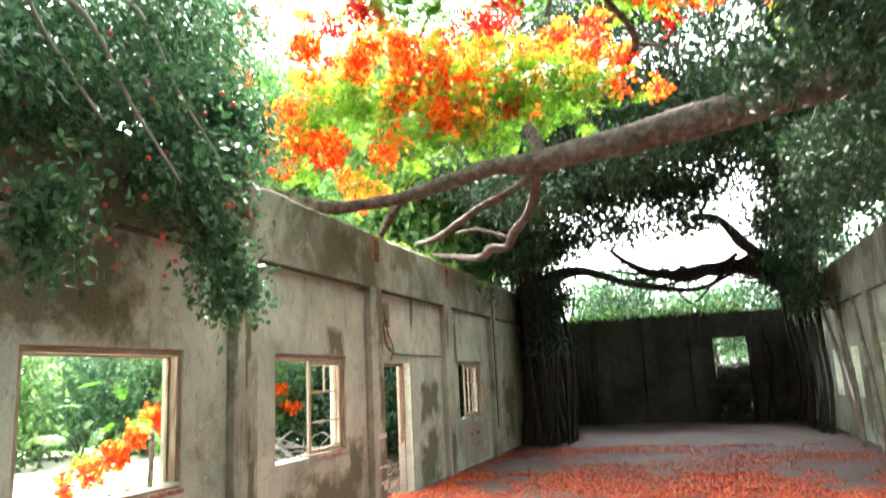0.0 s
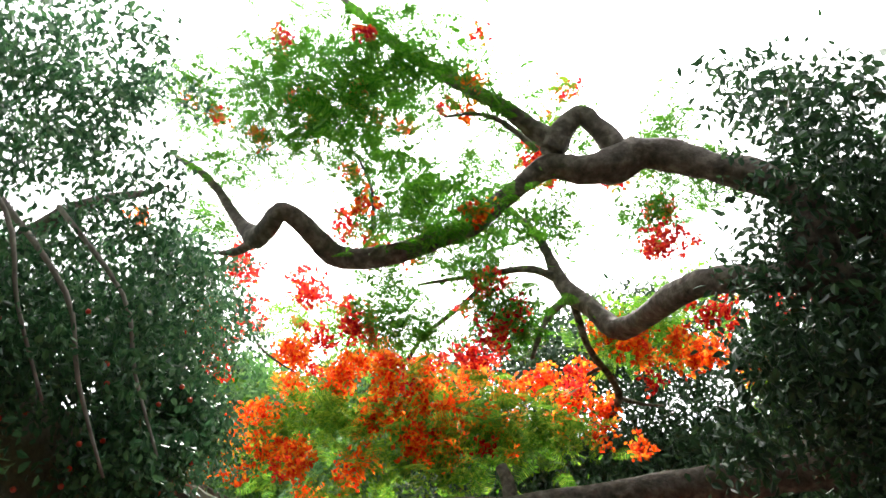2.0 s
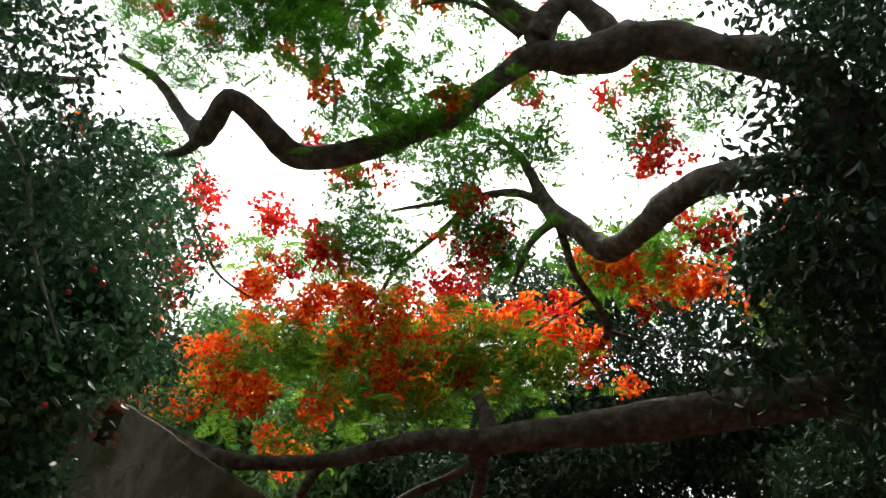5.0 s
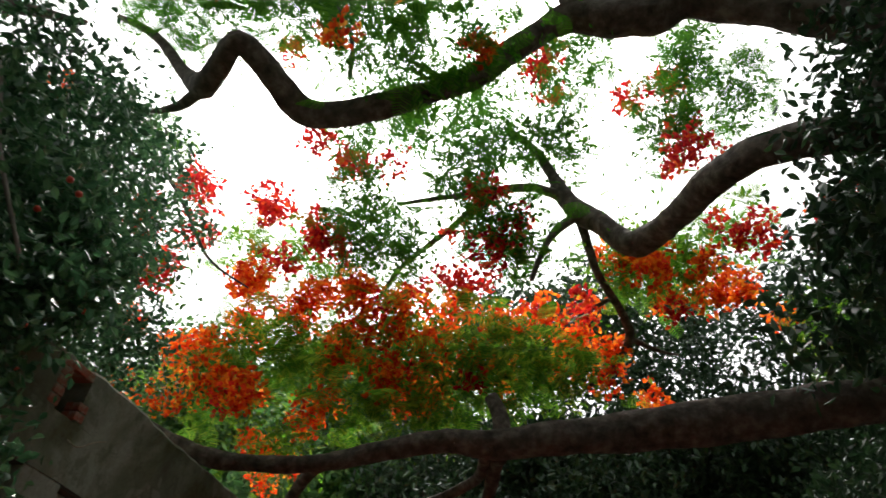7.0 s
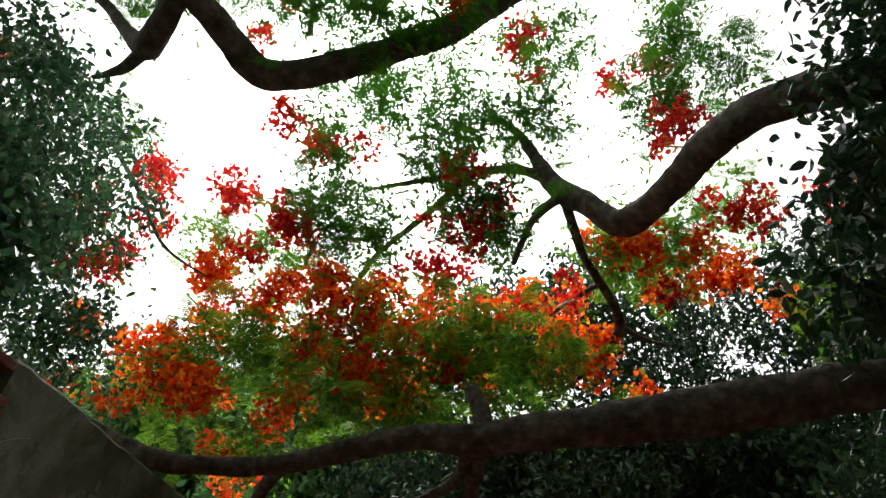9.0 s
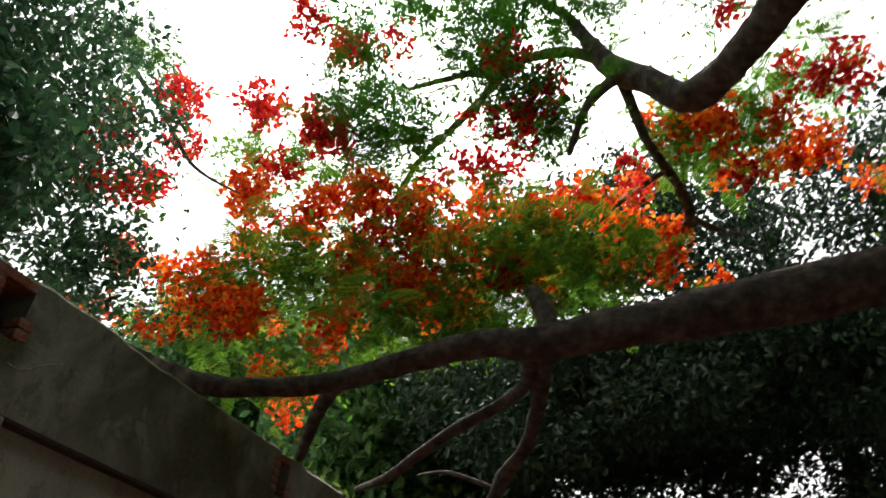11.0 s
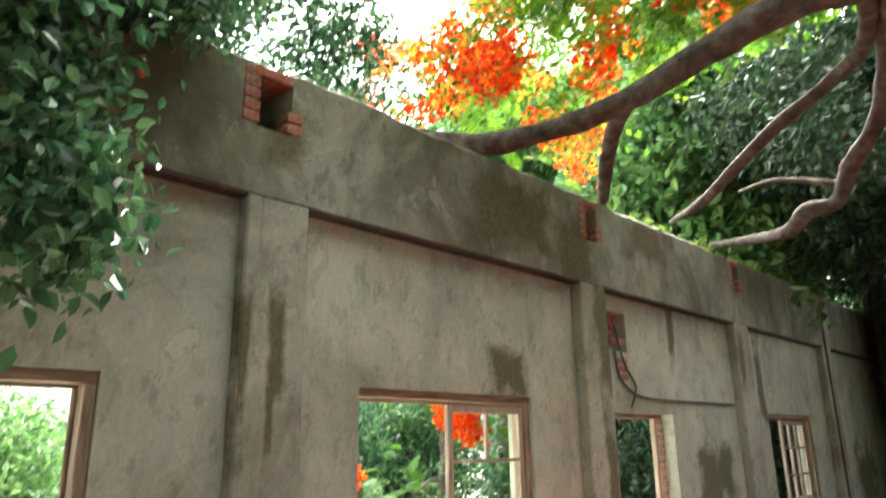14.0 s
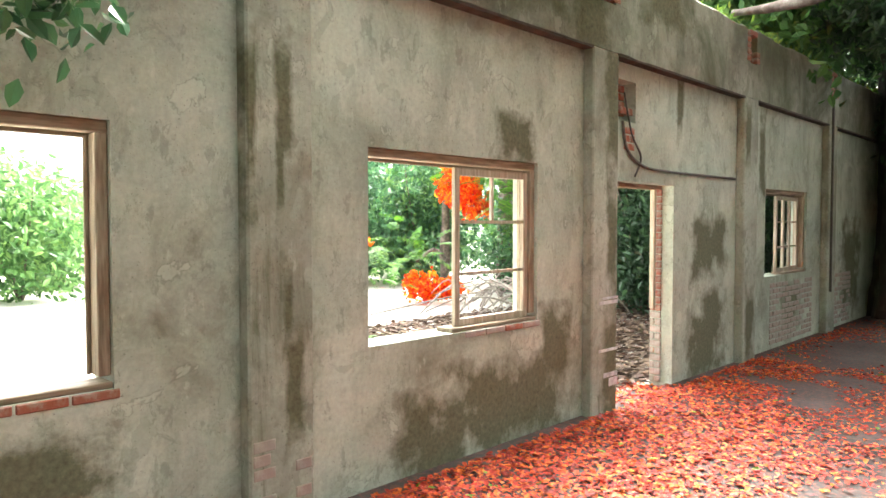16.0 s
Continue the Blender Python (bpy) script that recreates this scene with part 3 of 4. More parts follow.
HIGHFLOWERS = [(-2.1, 8.6), (-0.5, 7.7), (-0.2, 7.2), (0.5, 6.9), (0.7, 6.6), (0.2, 8.3), (0.8, 7.8), (3.6, 10.8), (4.3, 9.5), (4.8, 9.7), (4.8, 8.4),
               (4.7, 7.5), (3.1, 9.1), (2.5, 7.1), (2.1, 6.4), (2.6, 6.5), (-1.5, 7.7), (-1.1, 6.9), (-2.0, 6.9), (5.4, 6.8), (6.1, 6.8), (-1.1, 11.2)]
FRONDS = [(-1.1, 7.5), (-0.1, 7.2), (-0.5, 5.8), (0.2, 5.7), (0.8, 5.7), (-0.1, 6.0), (2.4, 5.9), (2.1, 5.4), (3.0, 5.5), (3.3, 5.5), (-0.7, 5.4),
          (2.5, 5.4), (1.3, 5.6), (4.2, 7.1), (4.6, 6.9), (5.3, 7.4), (6.2, 6.0), (1.5, 6.1), (-1.0, 5.3), (4.0, 6.8), (0.1, 4.6), (1.8, 5.0), (1.0, 5.0)]
HIGHFRONDS = [(2.2, 9.1), (1.6, 8.8), (1.0, 9.3), (2.9, 8.4), (3.1, 9.7), (4.9, 9.3), (5.5, 8.8), (2.3, 8.1), (2.1, 7.6), (0.9, 6.8), (2.6, 6.9),
              (2.8, 6.7), (1.5, 6.7), (4.6, 8.3), (5.1, 10.0), (3.7, 10.2), (0.9, 7.5), (-2.6, 9.1), (3.4, 8.3), (0.4, 8.7)]
NEARFRONDS = [(-0.4, 8.8), (0.55, 8.2), (1.2, 8.35), (1.65, 8.0), (0.9, 8.85), (1.95, 8.75), (2.4, 8.5), (-0.1, 9.1), (-0.1, 7.5), (2.3, 6.25), (2.8, 6.4), (0.3, 9.6), (1.3, 9.4), (2.2, 9.5), (3.2, 7.8), (1.2, 7.6), (-1.3, 8.9), (0.6, 7.9), (1.5, 8.6), (1.9, 7.1)]


def petals(n, c, r):
    """Petal points in small heads of five inside a cluster."""
    heads = in_ellipsoid(max(n // 6, 3), c, r)
    return np.concatenate([h + RNG.normal(size=(6, 3)) * 0.03 for h in heads])


def flower_clusters(rows, yy, radius, count, material, wander=0.0):
    for x, z in rows:
        y = yy + RNG.normal() * 0.35
        x, z = x + wander * RNG.normal(), z + wander * 0.7 * RNG.normal()
        raw_pts = petals(count, (x, y, z), (radius * (0.8 + 0.5 * RNG.random()), radius, radius * (0.7 + 0.4 * RNG.random())))
        tagged(leaf_cloud("blossom", raw_pts, 0.068, 0.05, material, flame, "", 0.0), kind="stuff")


flower_clusters(FLOWERS, 8.4, 0.28, 340, PETAL)
flower_clusters(FLOWERS, 9.0, 0.22, 150, PETAL, 0.35)
flower_clusters(FLOWERS[::2], 8.2, 0.16, 70, DEEPPETAL, 0.35)
# high heads take the darker petals in place of backlight
flower_clusters(HIGHFLOWERS, 7.5, 0.27, 210, DEEPPETAL)
flower_clusters(HIGHFLOWERS, 7.6, 0.2, 90, DEEPPETAL, 0.25)

WESTFLOWERS = [(-1.2, 6.5, 6.3), (-1.0, 6.8, 5.8), (-1.3, 6.2, 5.9), (-0.8, 7.4, 4.6), (-0.7, 7.8, 4.9), (-1.0, 6.9, 4.5), (-1.4, 6.6, 6.7), (-0.9, 6.4, 5.5)]
for k, c in enumerate(WESTFLOWERS):
    tagged(leaf_cloud("blossom", petals(150, c, (0.24, 0.24, 0.2)), 0.06, 0.045, (DEEPPETAL, PETAL)[k in (3, 4, 5)], flame, "", 0.0), kind="stuff")
westleaf = np.concatenate([np.array(c) + RNG.normal(size=(170, 3)) * 0.24 for c in WESTFLOWERS])
tagged(leaf_cloud("leaflets", westleaf, 0.07, 0.032, FERNLEAF, flame, "", 0.2), kind="stuff")


def sprays(rows, yy, k, spread):
    return np.concatenate([np.array((x, yy, z)) + RNG.normal(size=(k, 3)) * np.array((spread, 0.35, spread * 0.6)) for x, z in rows])


frond_cloud("leaves", sprays(FRONDS, 8.4, 46, 0.3), 0.32, FERNBRIGHT, flame, "bright lime green feathery leaves")
frond_cloud("leaves", sprays(HIGHFRONDS, 7.6, 60, 0.26), 0.28, FERNMID, flame, "bright green feathery leaves")
tagged(leaf_cloud("leaflets", sprays(FRONDS, 8.4, 420, 0.27), 0.07, 0.034, FERNBRIGHT, flame, "", 0.2), kind="stuff")
small = sprays(HIGHFRONDS, 7.6, 520, 0.22)
tagged(leaf_cloud("leaflets", small, 0.07, 0.034, FERNLEAF, flame, "", 0.2), kind="stuff")


def layers(rows, k, spread, thin):
    """Points in thin level sprays around the rows of (x, z)."""
    return np.concatenate([np.array((x, 4.75, z)) + RNG.normal(size=(k, 3)) * np.array((spread, spread, thin)) for x, z in rows])


frond_cloud("leaves", layers(NEARFRONDS, 92, 0.36, 0.13), 0.26, FERNMID, flame, "bright lime green feathery leaves")
tagged(leaf_cloud("leaflets", layers(NEARFRONDS, 560, 0.36, 0.13), 0.055, 0.024, FERNMID, flame, "", 0.1), kind="stuff")
for x, z in NEARFRONDS:
    head = petals(84, (x + RNG.normal() * 0.5, 4.9 + RNG.normal() * 0.4, z + RNG.normal() * 0.35), (0.15, 0.15, 0.12))
    tagged(leaf_cloud("blossom", head, 0.06, 0.045, (PETAL, DEEPPETAL)[z > 8], flame), kind="stuff")
adopt(flame)

# ---- vine tree over the west wall ----
vine = empty("vine_tree", (-1.3, 2.6, -0.05), "dark glossy leaved tree hanging over the wall with small red berries", "tree")
limb("trunk", [(-1.3, 2.6, -0.3, 0.22), (-1.2, 2.7, 2.0, 0.18), (-0.9, 2.9, 4.0, 0.14), (-0.6, 3.4, 5.6, 0.08), (-0.5, 4.2, 6.6, 0.03)], vine)
VINE = [(0.95, 4.1, 2.4, 0.1, 0.12, 0.15, 5), (0.75, 4.1, 2.8, 0.18, 0.2, 0.3, 10), (0.88, 4.05, 2.55, 0.16, 0.2, 0.36, 20), (0.72, 3.85, 3.4, 0.42, 0.5, 0.45, 60), (0.45, 4.45, 3.95, 0.4, 0.45, 0.35, 55), (0.2, 3.3, 4.1, 0.9, 1.1, 0.7, 130), (-0.3, 3.3, 5.0, 1.3, 1.6, 1.0, 190),
        (-0.5, 4.8, 5.4, 0.9, 1.1, 1.0, 100), (-0.8, 5.6, 6.2, 0.9, 1.1, 0.9, 75), (0.5, 2.6, 3.75, 0.45, 0.6, 0.4, 45), (0.8, 2.45, 2.75, 0.2, 0.2, 0.45, 20),
        (0.5, 1.3, 3.6, 0.6, 0.8, 0.5, 60), (-0.6, 1.2, 4.8, 1.3, 1.4, 1.1, 130), (0.3, 4.5, 4.2, 0.5, 0.6, 0.6, 60), (-0.9, 6.2, 4.9, 0.6, 0.9, 0.5, 22),
        (-0.2, 2.6, 6.4, 1.0, 1.2, 0.7, 110), (-0.5, 5.3, 4.7, 0.55, 0.5, 0.6, 48), (-0.6, 6.3, 4.6, 0.45, 0.6, 0.4, 30)]
leaf_cloud("crown", twiggy(VINE, 42, 0.11), 0.07, 0.038, VINELEAF, vine, "dark glossy oval leaves", 0.5)
for k, (x, y, z) in enumerate(((0.75, 3.4, 3.9), (0.8, 2.9, 3.6), (0.6, 2.4, 3.9))):
    limb("hanging_stem", [(x - 0.5, y - 0.7, z + 1.1, 0.024), (x + 0.05, y - 0.3, z + 0.5, 0.019), (x + 0.15, y, z, 0.014), (x + 0.3, y + 0.35, z - 0.5, 0.01)], vine, DEADWOOD, "bare pale stem", 4, 6)
bm = bmesh.new()
bmesh.ops.create_icosphere(bm, subdivisions=2, radius=0.02)
berry_mesh = mesh_of("berry", bm, BERRY)
for x, y, z in in_ellipsoid(36, (0.6, 3.4, 3.4), (0.7, 1.2, 1.0)):
    o = new("berry", berry_mesh)
    o.location = (x, y, z)
    o.parent = vine
adopt(vine)

# ---- fig trees on the east side and over the far end ----
fig = empty("fig_tree", (8.3, 4.5, -0.05), "broad fig tree with dense dark leaves leaning over the east wall", "tree")
limb("trunk", [(8.5, 4.6, -0.3, 0.4), (8.4, 4.7, 2.5, 0.34), (8.0, 5.0, 4.5, 0.26), (7.0, 5.2, 5.6, 0.16), (6.2, 5.4, 6.2, 0.08)], fig)
EAST = [(6.4, 7.6, 5.2, 0.7, 0.8, 1.0, 90), (6.6, 9.4, 4.4, 0.9, 0.9, 0.8, 90), (6.5, 5.4, 4.7, 0.85, 1.1, 0.9, 150), (6.9, 6.0, 5.8, 1.0, 1.2, 1.0, 190), (6.2, 4.8, 6.5, 0.8, 0.9, 0.7, 60), (7.4, 4.2, 4.6, 0.9, 1.4, 1.1, 140), (7.3, 6.6, 7.2, 1.0, 1.2, 0.8, 70),
        (6.4, 5.6, 3.7, 0.55, 0.7, 0.5, 50), (5.75, 5.2, 8.0, 0.55, 0.5, 0.5, 16), (6.3, 5.2, 7.3, 0.4, 0.5, 0.6, 24), (5.6, 5.2, 5.6, 0.35, 0.5, 0.4, 16), (5.5, 5.4, 4.7, 0.3, 0.5, 0.35, 22), (5.2, 5.6, 4.15, 0.3, 0.5, 0.2, 12), (5.75, 6.2, 5.4, 0.3, 0.4, 0.4, 20), (7.3, 2.6, 6.2, 1.1, 1.4, 1.0, 80), (7.2, 9.2, 5.6, 0.9, 1.3, 0.9, 90)]
leaf_cloud("crown", twiggy(EAST, 32, 0.16), 0.1, 0.05, FIGLEAF, fig, "dense dark green leaves", 0.4)
# extra clumps overhead and behind the camera, added to block sky light
UNSEEN_OVER = [(1.0, -2.6, 7.0, 2.6, 2.6, 1.0, 300), (5.2, -2.8, 7.2, 2.8, 2.6, 1.0, 320), (8.8, 0.5, 7.0, 1.6, 3.0, 2.2, 260), (9.2, 4.5, 7.6, 1.4, 3.0, 2.4, 260), (3.2, -6.0, 6.6, 4.0, 2.0, 1.4, 420), (3.0, -1.6, 8.6, 4.0, 2.4, 0.6, 420)]
leaf_cloud("crown", twiggy(UNSEEN_OVER, 22, 0.3), 0.3, 0.17, FIGLEAF, fig, "dense dark green leaves", 0.1)
adopt(fig)

banyan = empty("banyan_tree", (0.5, 17.6, 0.0), "old banyan with root-wrapped trunk and a wide dark crown", "tree")
for k in range(9):
    a = k * 0.7
    dx, dy = 0.34 * math.cos(a), 0.5 * math.sin(a)
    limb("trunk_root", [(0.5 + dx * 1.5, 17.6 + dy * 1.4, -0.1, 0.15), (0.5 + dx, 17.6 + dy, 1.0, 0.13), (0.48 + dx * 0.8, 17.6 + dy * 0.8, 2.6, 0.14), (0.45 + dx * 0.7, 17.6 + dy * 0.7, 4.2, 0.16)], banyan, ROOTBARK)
for k in range(14):
    y, x = 18.6 + k * 0.36, 7.35 - 0.1 * (k % 3)
    j = RNG.normal(size=4) * 0.12
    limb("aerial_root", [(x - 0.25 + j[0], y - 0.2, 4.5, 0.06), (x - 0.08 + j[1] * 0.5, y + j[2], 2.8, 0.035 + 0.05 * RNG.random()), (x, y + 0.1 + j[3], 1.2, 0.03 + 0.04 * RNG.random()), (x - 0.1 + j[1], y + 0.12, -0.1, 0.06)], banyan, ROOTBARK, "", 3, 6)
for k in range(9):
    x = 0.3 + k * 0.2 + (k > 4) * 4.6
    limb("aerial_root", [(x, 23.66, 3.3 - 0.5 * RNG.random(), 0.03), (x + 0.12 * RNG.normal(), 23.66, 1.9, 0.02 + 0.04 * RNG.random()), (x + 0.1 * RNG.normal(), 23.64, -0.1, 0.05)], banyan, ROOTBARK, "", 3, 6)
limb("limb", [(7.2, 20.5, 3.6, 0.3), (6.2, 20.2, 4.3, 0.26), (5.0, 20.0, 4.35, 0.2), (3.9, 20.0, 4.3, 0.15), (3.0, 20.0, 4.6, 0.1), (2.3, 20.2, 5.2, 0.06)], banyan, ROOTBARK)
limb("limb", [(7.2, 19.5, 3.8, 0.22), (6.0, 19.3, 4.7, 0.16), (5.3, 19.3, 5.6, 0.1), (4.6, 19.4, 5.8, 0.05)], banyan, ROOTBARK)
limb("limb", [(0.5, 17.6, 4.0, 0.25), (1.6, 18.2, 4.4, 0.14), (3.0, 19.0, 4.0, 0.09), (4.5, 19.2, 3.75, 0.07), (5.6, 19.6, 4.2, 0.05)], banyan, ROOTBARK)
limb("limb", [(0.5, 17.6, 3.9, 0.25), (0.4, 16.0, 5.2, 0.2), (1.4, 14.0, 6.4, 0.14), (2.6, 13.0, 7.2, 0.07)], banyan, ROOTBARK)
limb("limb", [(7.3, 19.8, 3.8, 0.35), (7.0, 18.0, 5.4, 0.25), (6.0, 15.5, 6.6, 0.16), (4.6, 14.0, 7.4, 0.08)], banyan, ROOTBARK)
# the clump at z 9.6 is hidden by lower ones, added to block light
CANOPY = [(0.9, 17.2, 3.7, 0.6, 0.7, 0.6, 60), (0.9, 16.9, 2.7, 0.3, 0.5, 0.7, 24), (6.8, 18.8, 4.0, 0.5, 1.2, 0.5, 60), (6.9, 17.6, 3.4, 0.3, 0.8, 0.6, 24), (1.0, 13.0, 6.0, 1.5, 1.4, 1.0, 200), (2.8, 13.6, 6.6, 1.6, 1.4, 1.1, 210), (4.8, 13.4, 7.0, 1.6, 1.5, 1.3, 210), (6.6, 13.0, 6.6, 1.4, 1.6, 1.5, 220),
          (0.4, 16.0, 5.4, 1.2, 1.4, 1.1, 160), (6.9, 16.5, 5.6, 1.2, 1.8, 1.4, 200), (2.6, 16.5, 6.4, 1.5, 1.3, 0.9, 130), (5.0, 16.5, 7.0, 1.5, 1.3, 1.0, 140),
          (0.2, 19.0, 5.0, 1.1, 1.4, 1.0, 120), (7.4, 20.0, 5.2, 1.1, 1.8, 1.2, 150), (-0.8, 14.0, 7.6, 1.6, 1.5, 1.3, 140), (2.2, 12.6, 8.2, 1.7, 1.2, 1.0, 80),
          (4.6, 12.4, 9.0, 1.8, 1.3, 1.2, 90), (7.2, 11.6, 8.4, 1.4, 1.4, 1.4, 140), (1.6, 11.8, 5.0, 0.9, 0.8, 0.5, 50), (6.9, 12.4, 4.9, 0.8, 1.0, 0.6, 70),
          (0.9, 14.4, 4.6, 0.9, 1.2, 0.6, 90), (3.6, 12.2, 5.6, 1.2, 0.9, 0.5, 60), (2.0, 15.0, 4.8, 0.8, 0.6, 0.4, 34), (3.2, 15.2, 4.9, 0.7, 0.6, 0.35, 24), (4.3, 15.5, 5.0, 0.7, 0.5, 0.3, 18), (4.3, 15.4, 5.6, 1.2, 0.7, 0.4, 80), (2.4, 15.0, 5.7, 1.0, 0.7, 0.4, 60), (3.5, 14.0, 9.6, 3.5, 2.2, 0.9, 330), (1.6, 19.5, 8.0, 2.2, 3.0, 0.9, 260), (5.6, 19.0, 8.6, 2.4, 3.0, 0.9, 260)]
leaf_cloud("crown", twiggy(CANOPY, 30, 0.2), 0.13, 0.06, FIGLEAF, banyan, "dense dark hanging foliage", 0.5)
# foliage layer mostly out of view, added to keep sun and sky off the far end
SHADE_ROOF = [(x, y, 2.4 + 0.31 * (y + 0.5), 1.5, 1.5, 0.4, 70) for x in (-0.6, 1.6, 3.8, 6.0, 8.2) for y in (15.0, 17.5, 20.0, 22.5, 25.0, 27.5, 30.0)]
leaf_cloud("crown", twiggy(SHADE_ROOF, 22, 0.3), 0.3, 0.16, FIGLEAF, banyan, "dense dark upper foliage added to shade the far end", 0.1)
for k in range(26):
    a, d = k * 2.4, 0.35 + 0.5 * RNG.random()
    x, y = 0.45 + d * abs(math.cos(a)), 17.6 + 1.3 * d * math.sin(a)
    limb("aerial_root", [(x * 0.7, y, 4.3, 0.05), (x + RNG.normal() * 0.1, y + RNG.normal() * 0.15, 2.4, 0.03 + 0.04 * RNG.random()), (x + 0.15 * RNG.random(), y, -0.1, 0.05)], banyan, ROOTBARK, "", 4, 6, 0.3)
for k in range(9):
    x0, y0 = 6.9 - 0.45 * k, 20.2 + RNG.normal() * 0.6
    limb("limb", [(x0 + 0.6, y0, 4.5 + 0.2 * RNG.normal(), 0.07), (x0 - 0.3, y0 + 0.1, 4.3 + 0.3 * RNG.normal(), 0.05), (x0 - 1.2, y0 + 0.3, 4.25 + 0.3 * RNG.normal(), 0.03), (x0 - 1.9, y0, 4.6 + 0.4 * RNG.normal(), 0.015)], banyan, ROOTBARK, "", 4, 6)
adopt(banyan)

# leaning dead stems on the east wall
for a, b in (((7.45, 16.4, 0.0), (7.25, 18.2, 3.2)), ((7.3, 15.6, 0.0), (7.42, 17.0, 2.6)), ((7.4, 14.4, 0.0), (7.44, 15.6, 3.0))):
    m = [(a[i] + b[i]) / 2 + 0.05 for i in range(3)]
    o = limb("leaning_branch", [(*a, 0.05), (*m, 0.045), (*b, 0.03)], None, DEADWOOD)
    tagged(o, "bare pale dead branch leaning on the wall", "branch", "leaning branches")


# ---- trees and shrubs outside ----
def outer_tree(name, x, y, h, r, label, material, size, dens, group=""):
    e = empty(name, (x, y, -0.05), label, "tree", group)
    limb("trunk", [(x, y, -0.2, 0.2), (x + 0.1, y, h * 0.35, 0.16), (x - 0.1, y + 0.1, h * 0.7, 0.09), (x, y, h * 0.9, 0.03)], e, None, "", 4, 8)
    cl = []
    for k in range(7):
        a = k * 2.4
        cl.append((x + r * 0.5 * math.cos(a), y + r * 0.5 * math.sin(a), h * (0.5 + 0.065 * k), r * 0.6, r * 0.6, h * 0.15, dens))
    leaf_cloud("crown", twiggy(cl, 22, size * 1.6), size, size * 0.5, material, e, "", 0.4)
    return adopt(e)


def shrub(x, y, h, r, dens, material, size):
    e = empty("shrub", (x, y, -0.05), "leafy green shrub growing on the open ground", "shrub", "shrubs outside")
    for k in range(4):
        a = k * 1.7
        limb("stem", [(x, y, -0.1, 0.03), (x + 0.4 * r * math.cos(a), y + 0.4 * r * math.sin(a), h * 0.4, 0.02), (x + 0.7 * r * math.cos(a), y + 0.7 * r * math.sin(a), h * 0.8, 0.01)], e, None, "", 3, 5)
    cl = [(x, y, h * 0.3, r, r, h * 0.3, dens), (x + r * 0.3, y, h * 0.65, r * 0.7, r * 0.7, h * 0.3, dens * 0.7)]
    leaf_cloud("foliage", twiggy(cl, 20, size * 1.7), size, size * 0.42, material, e, "", 0.2)
    return adopt(e)


# trees out of view, added only to cut the sky light in the hall
for x, y, h, r in ((-5.0, -6.0, 10.0, 3.2), (-6.5, -1.0, 9.5, 3.0), (12.0, -3.0, 11.0, 3.4), (12.5, 3.0, 11.5, 3.4), (12.0, 9.0, 11.0, 3.2), (2.0, -12.5, 10.0, 3.4), (8.0, -12.0, 10.0, 3.4)):
    outer_tree("unseen_shade_tree", x, y, h, r, "tall dark tree out of view, added to block light from the hall", FIGLEAF, 0.34, 190, "shade trees around the hall")
BACK = "trees behind the west wall"
for x, y, h, r in ((-5.2, 19.0, 13.0, 3.0), (-2.6, 18.5, 12.0, 2.6), (-7.5, 16.5, 11.5, 2.8), (-3.0, 24.0, 13.0, 3.0), (-1.6, 14.0, 8.6, 1.4)):
    outer_tree("background_tree", x, y, h, r, "leafy green tree standing behind the roofless hall", FARLEAF, 0.19, 190, BACK)
for x, y, h, r in ((-4.6, 18.5, 6.5, 1.8), (-6.0, 22.0, 6.5, 1.9), (-3.0, 20.0, 6.0, 1.6), (-5.4, 20.0, 7.0, 2.2), (-4.3, 17.6, 4.5, 1.3)):
    outer_tree("dark_tree", x, y, h, r, "low dark tree with dense shaded leaves", FIGLEAF, 0.17, 210, "dark trees by the doorway")
for x, y, h, r in ((1.5, 28.0, 5.6, 2.2), (5.0, 29.0, 5.0, 2.2), (8.5, 27.0, 6.0, 2.4), (10.5, 19.0, 8.0, 2.4), (10.5, 13.5, 9.0, 2.4)):
    outer_tree("background_tree", x, y, h, r, "leafy green tree behind the end of the hall", VINELEAF, 0.2, 45, "trees around the hall")
for x, y, h, r in ((-3.0, 15.4, 3.4, 1.2), (-4.3, 16.8, 3.6, 1.3), (-2.0, 17.3, 3.4, 1.2), (-1.5, 19.4, 3.4, 1.1), (-3.2, 19.0, 3.6, 1.4)):
    shrub(x, y, h, r, 170, FIGLEAF, 0.16)
for x, y, h, r in ((-6.3, 16.4, 2.5, 1.1), (-5.2, 17.0, 2.6, 1.1), (-11.0, 17.2, 4.4, 2.0), (-12.5, 15.4, 4.2, 1.9), (-8.6, 18.8, 4.0, 1.6)):
    shrub(x, y, h, r, 170, VINELEAF, 0.17)
for k in range(16):
    a = k / 15
    x, y = -15.5 - 2.0 * math.sin(k * 1.9) + a * 3.5, 3.0 + 24 * a
    shrub(x, y, 2.6 + 1.4 * math.sin(k * 2.3) ** 2, 1.5 + 0.4 * math.sin(k * 3.1), 95, BUSHLEAF, 0.2)
for k in range(2, 6):
    outer_tree("background_tree", -20 + (k % 2) * 2, 8 + 4.5 * k, 5.0 + 1.5 * (k % 3), 2.2, "pale green tree beyond the open yard", BUSHLEAF, 0.24, 90, "trees beyond the yard")
structure(part("wall_yard", boxes((-26.3, -10, -0.3, -26.0, 30, 4.2)), FARWALL), "pale distant boundary wall beyond the yard", "wall")

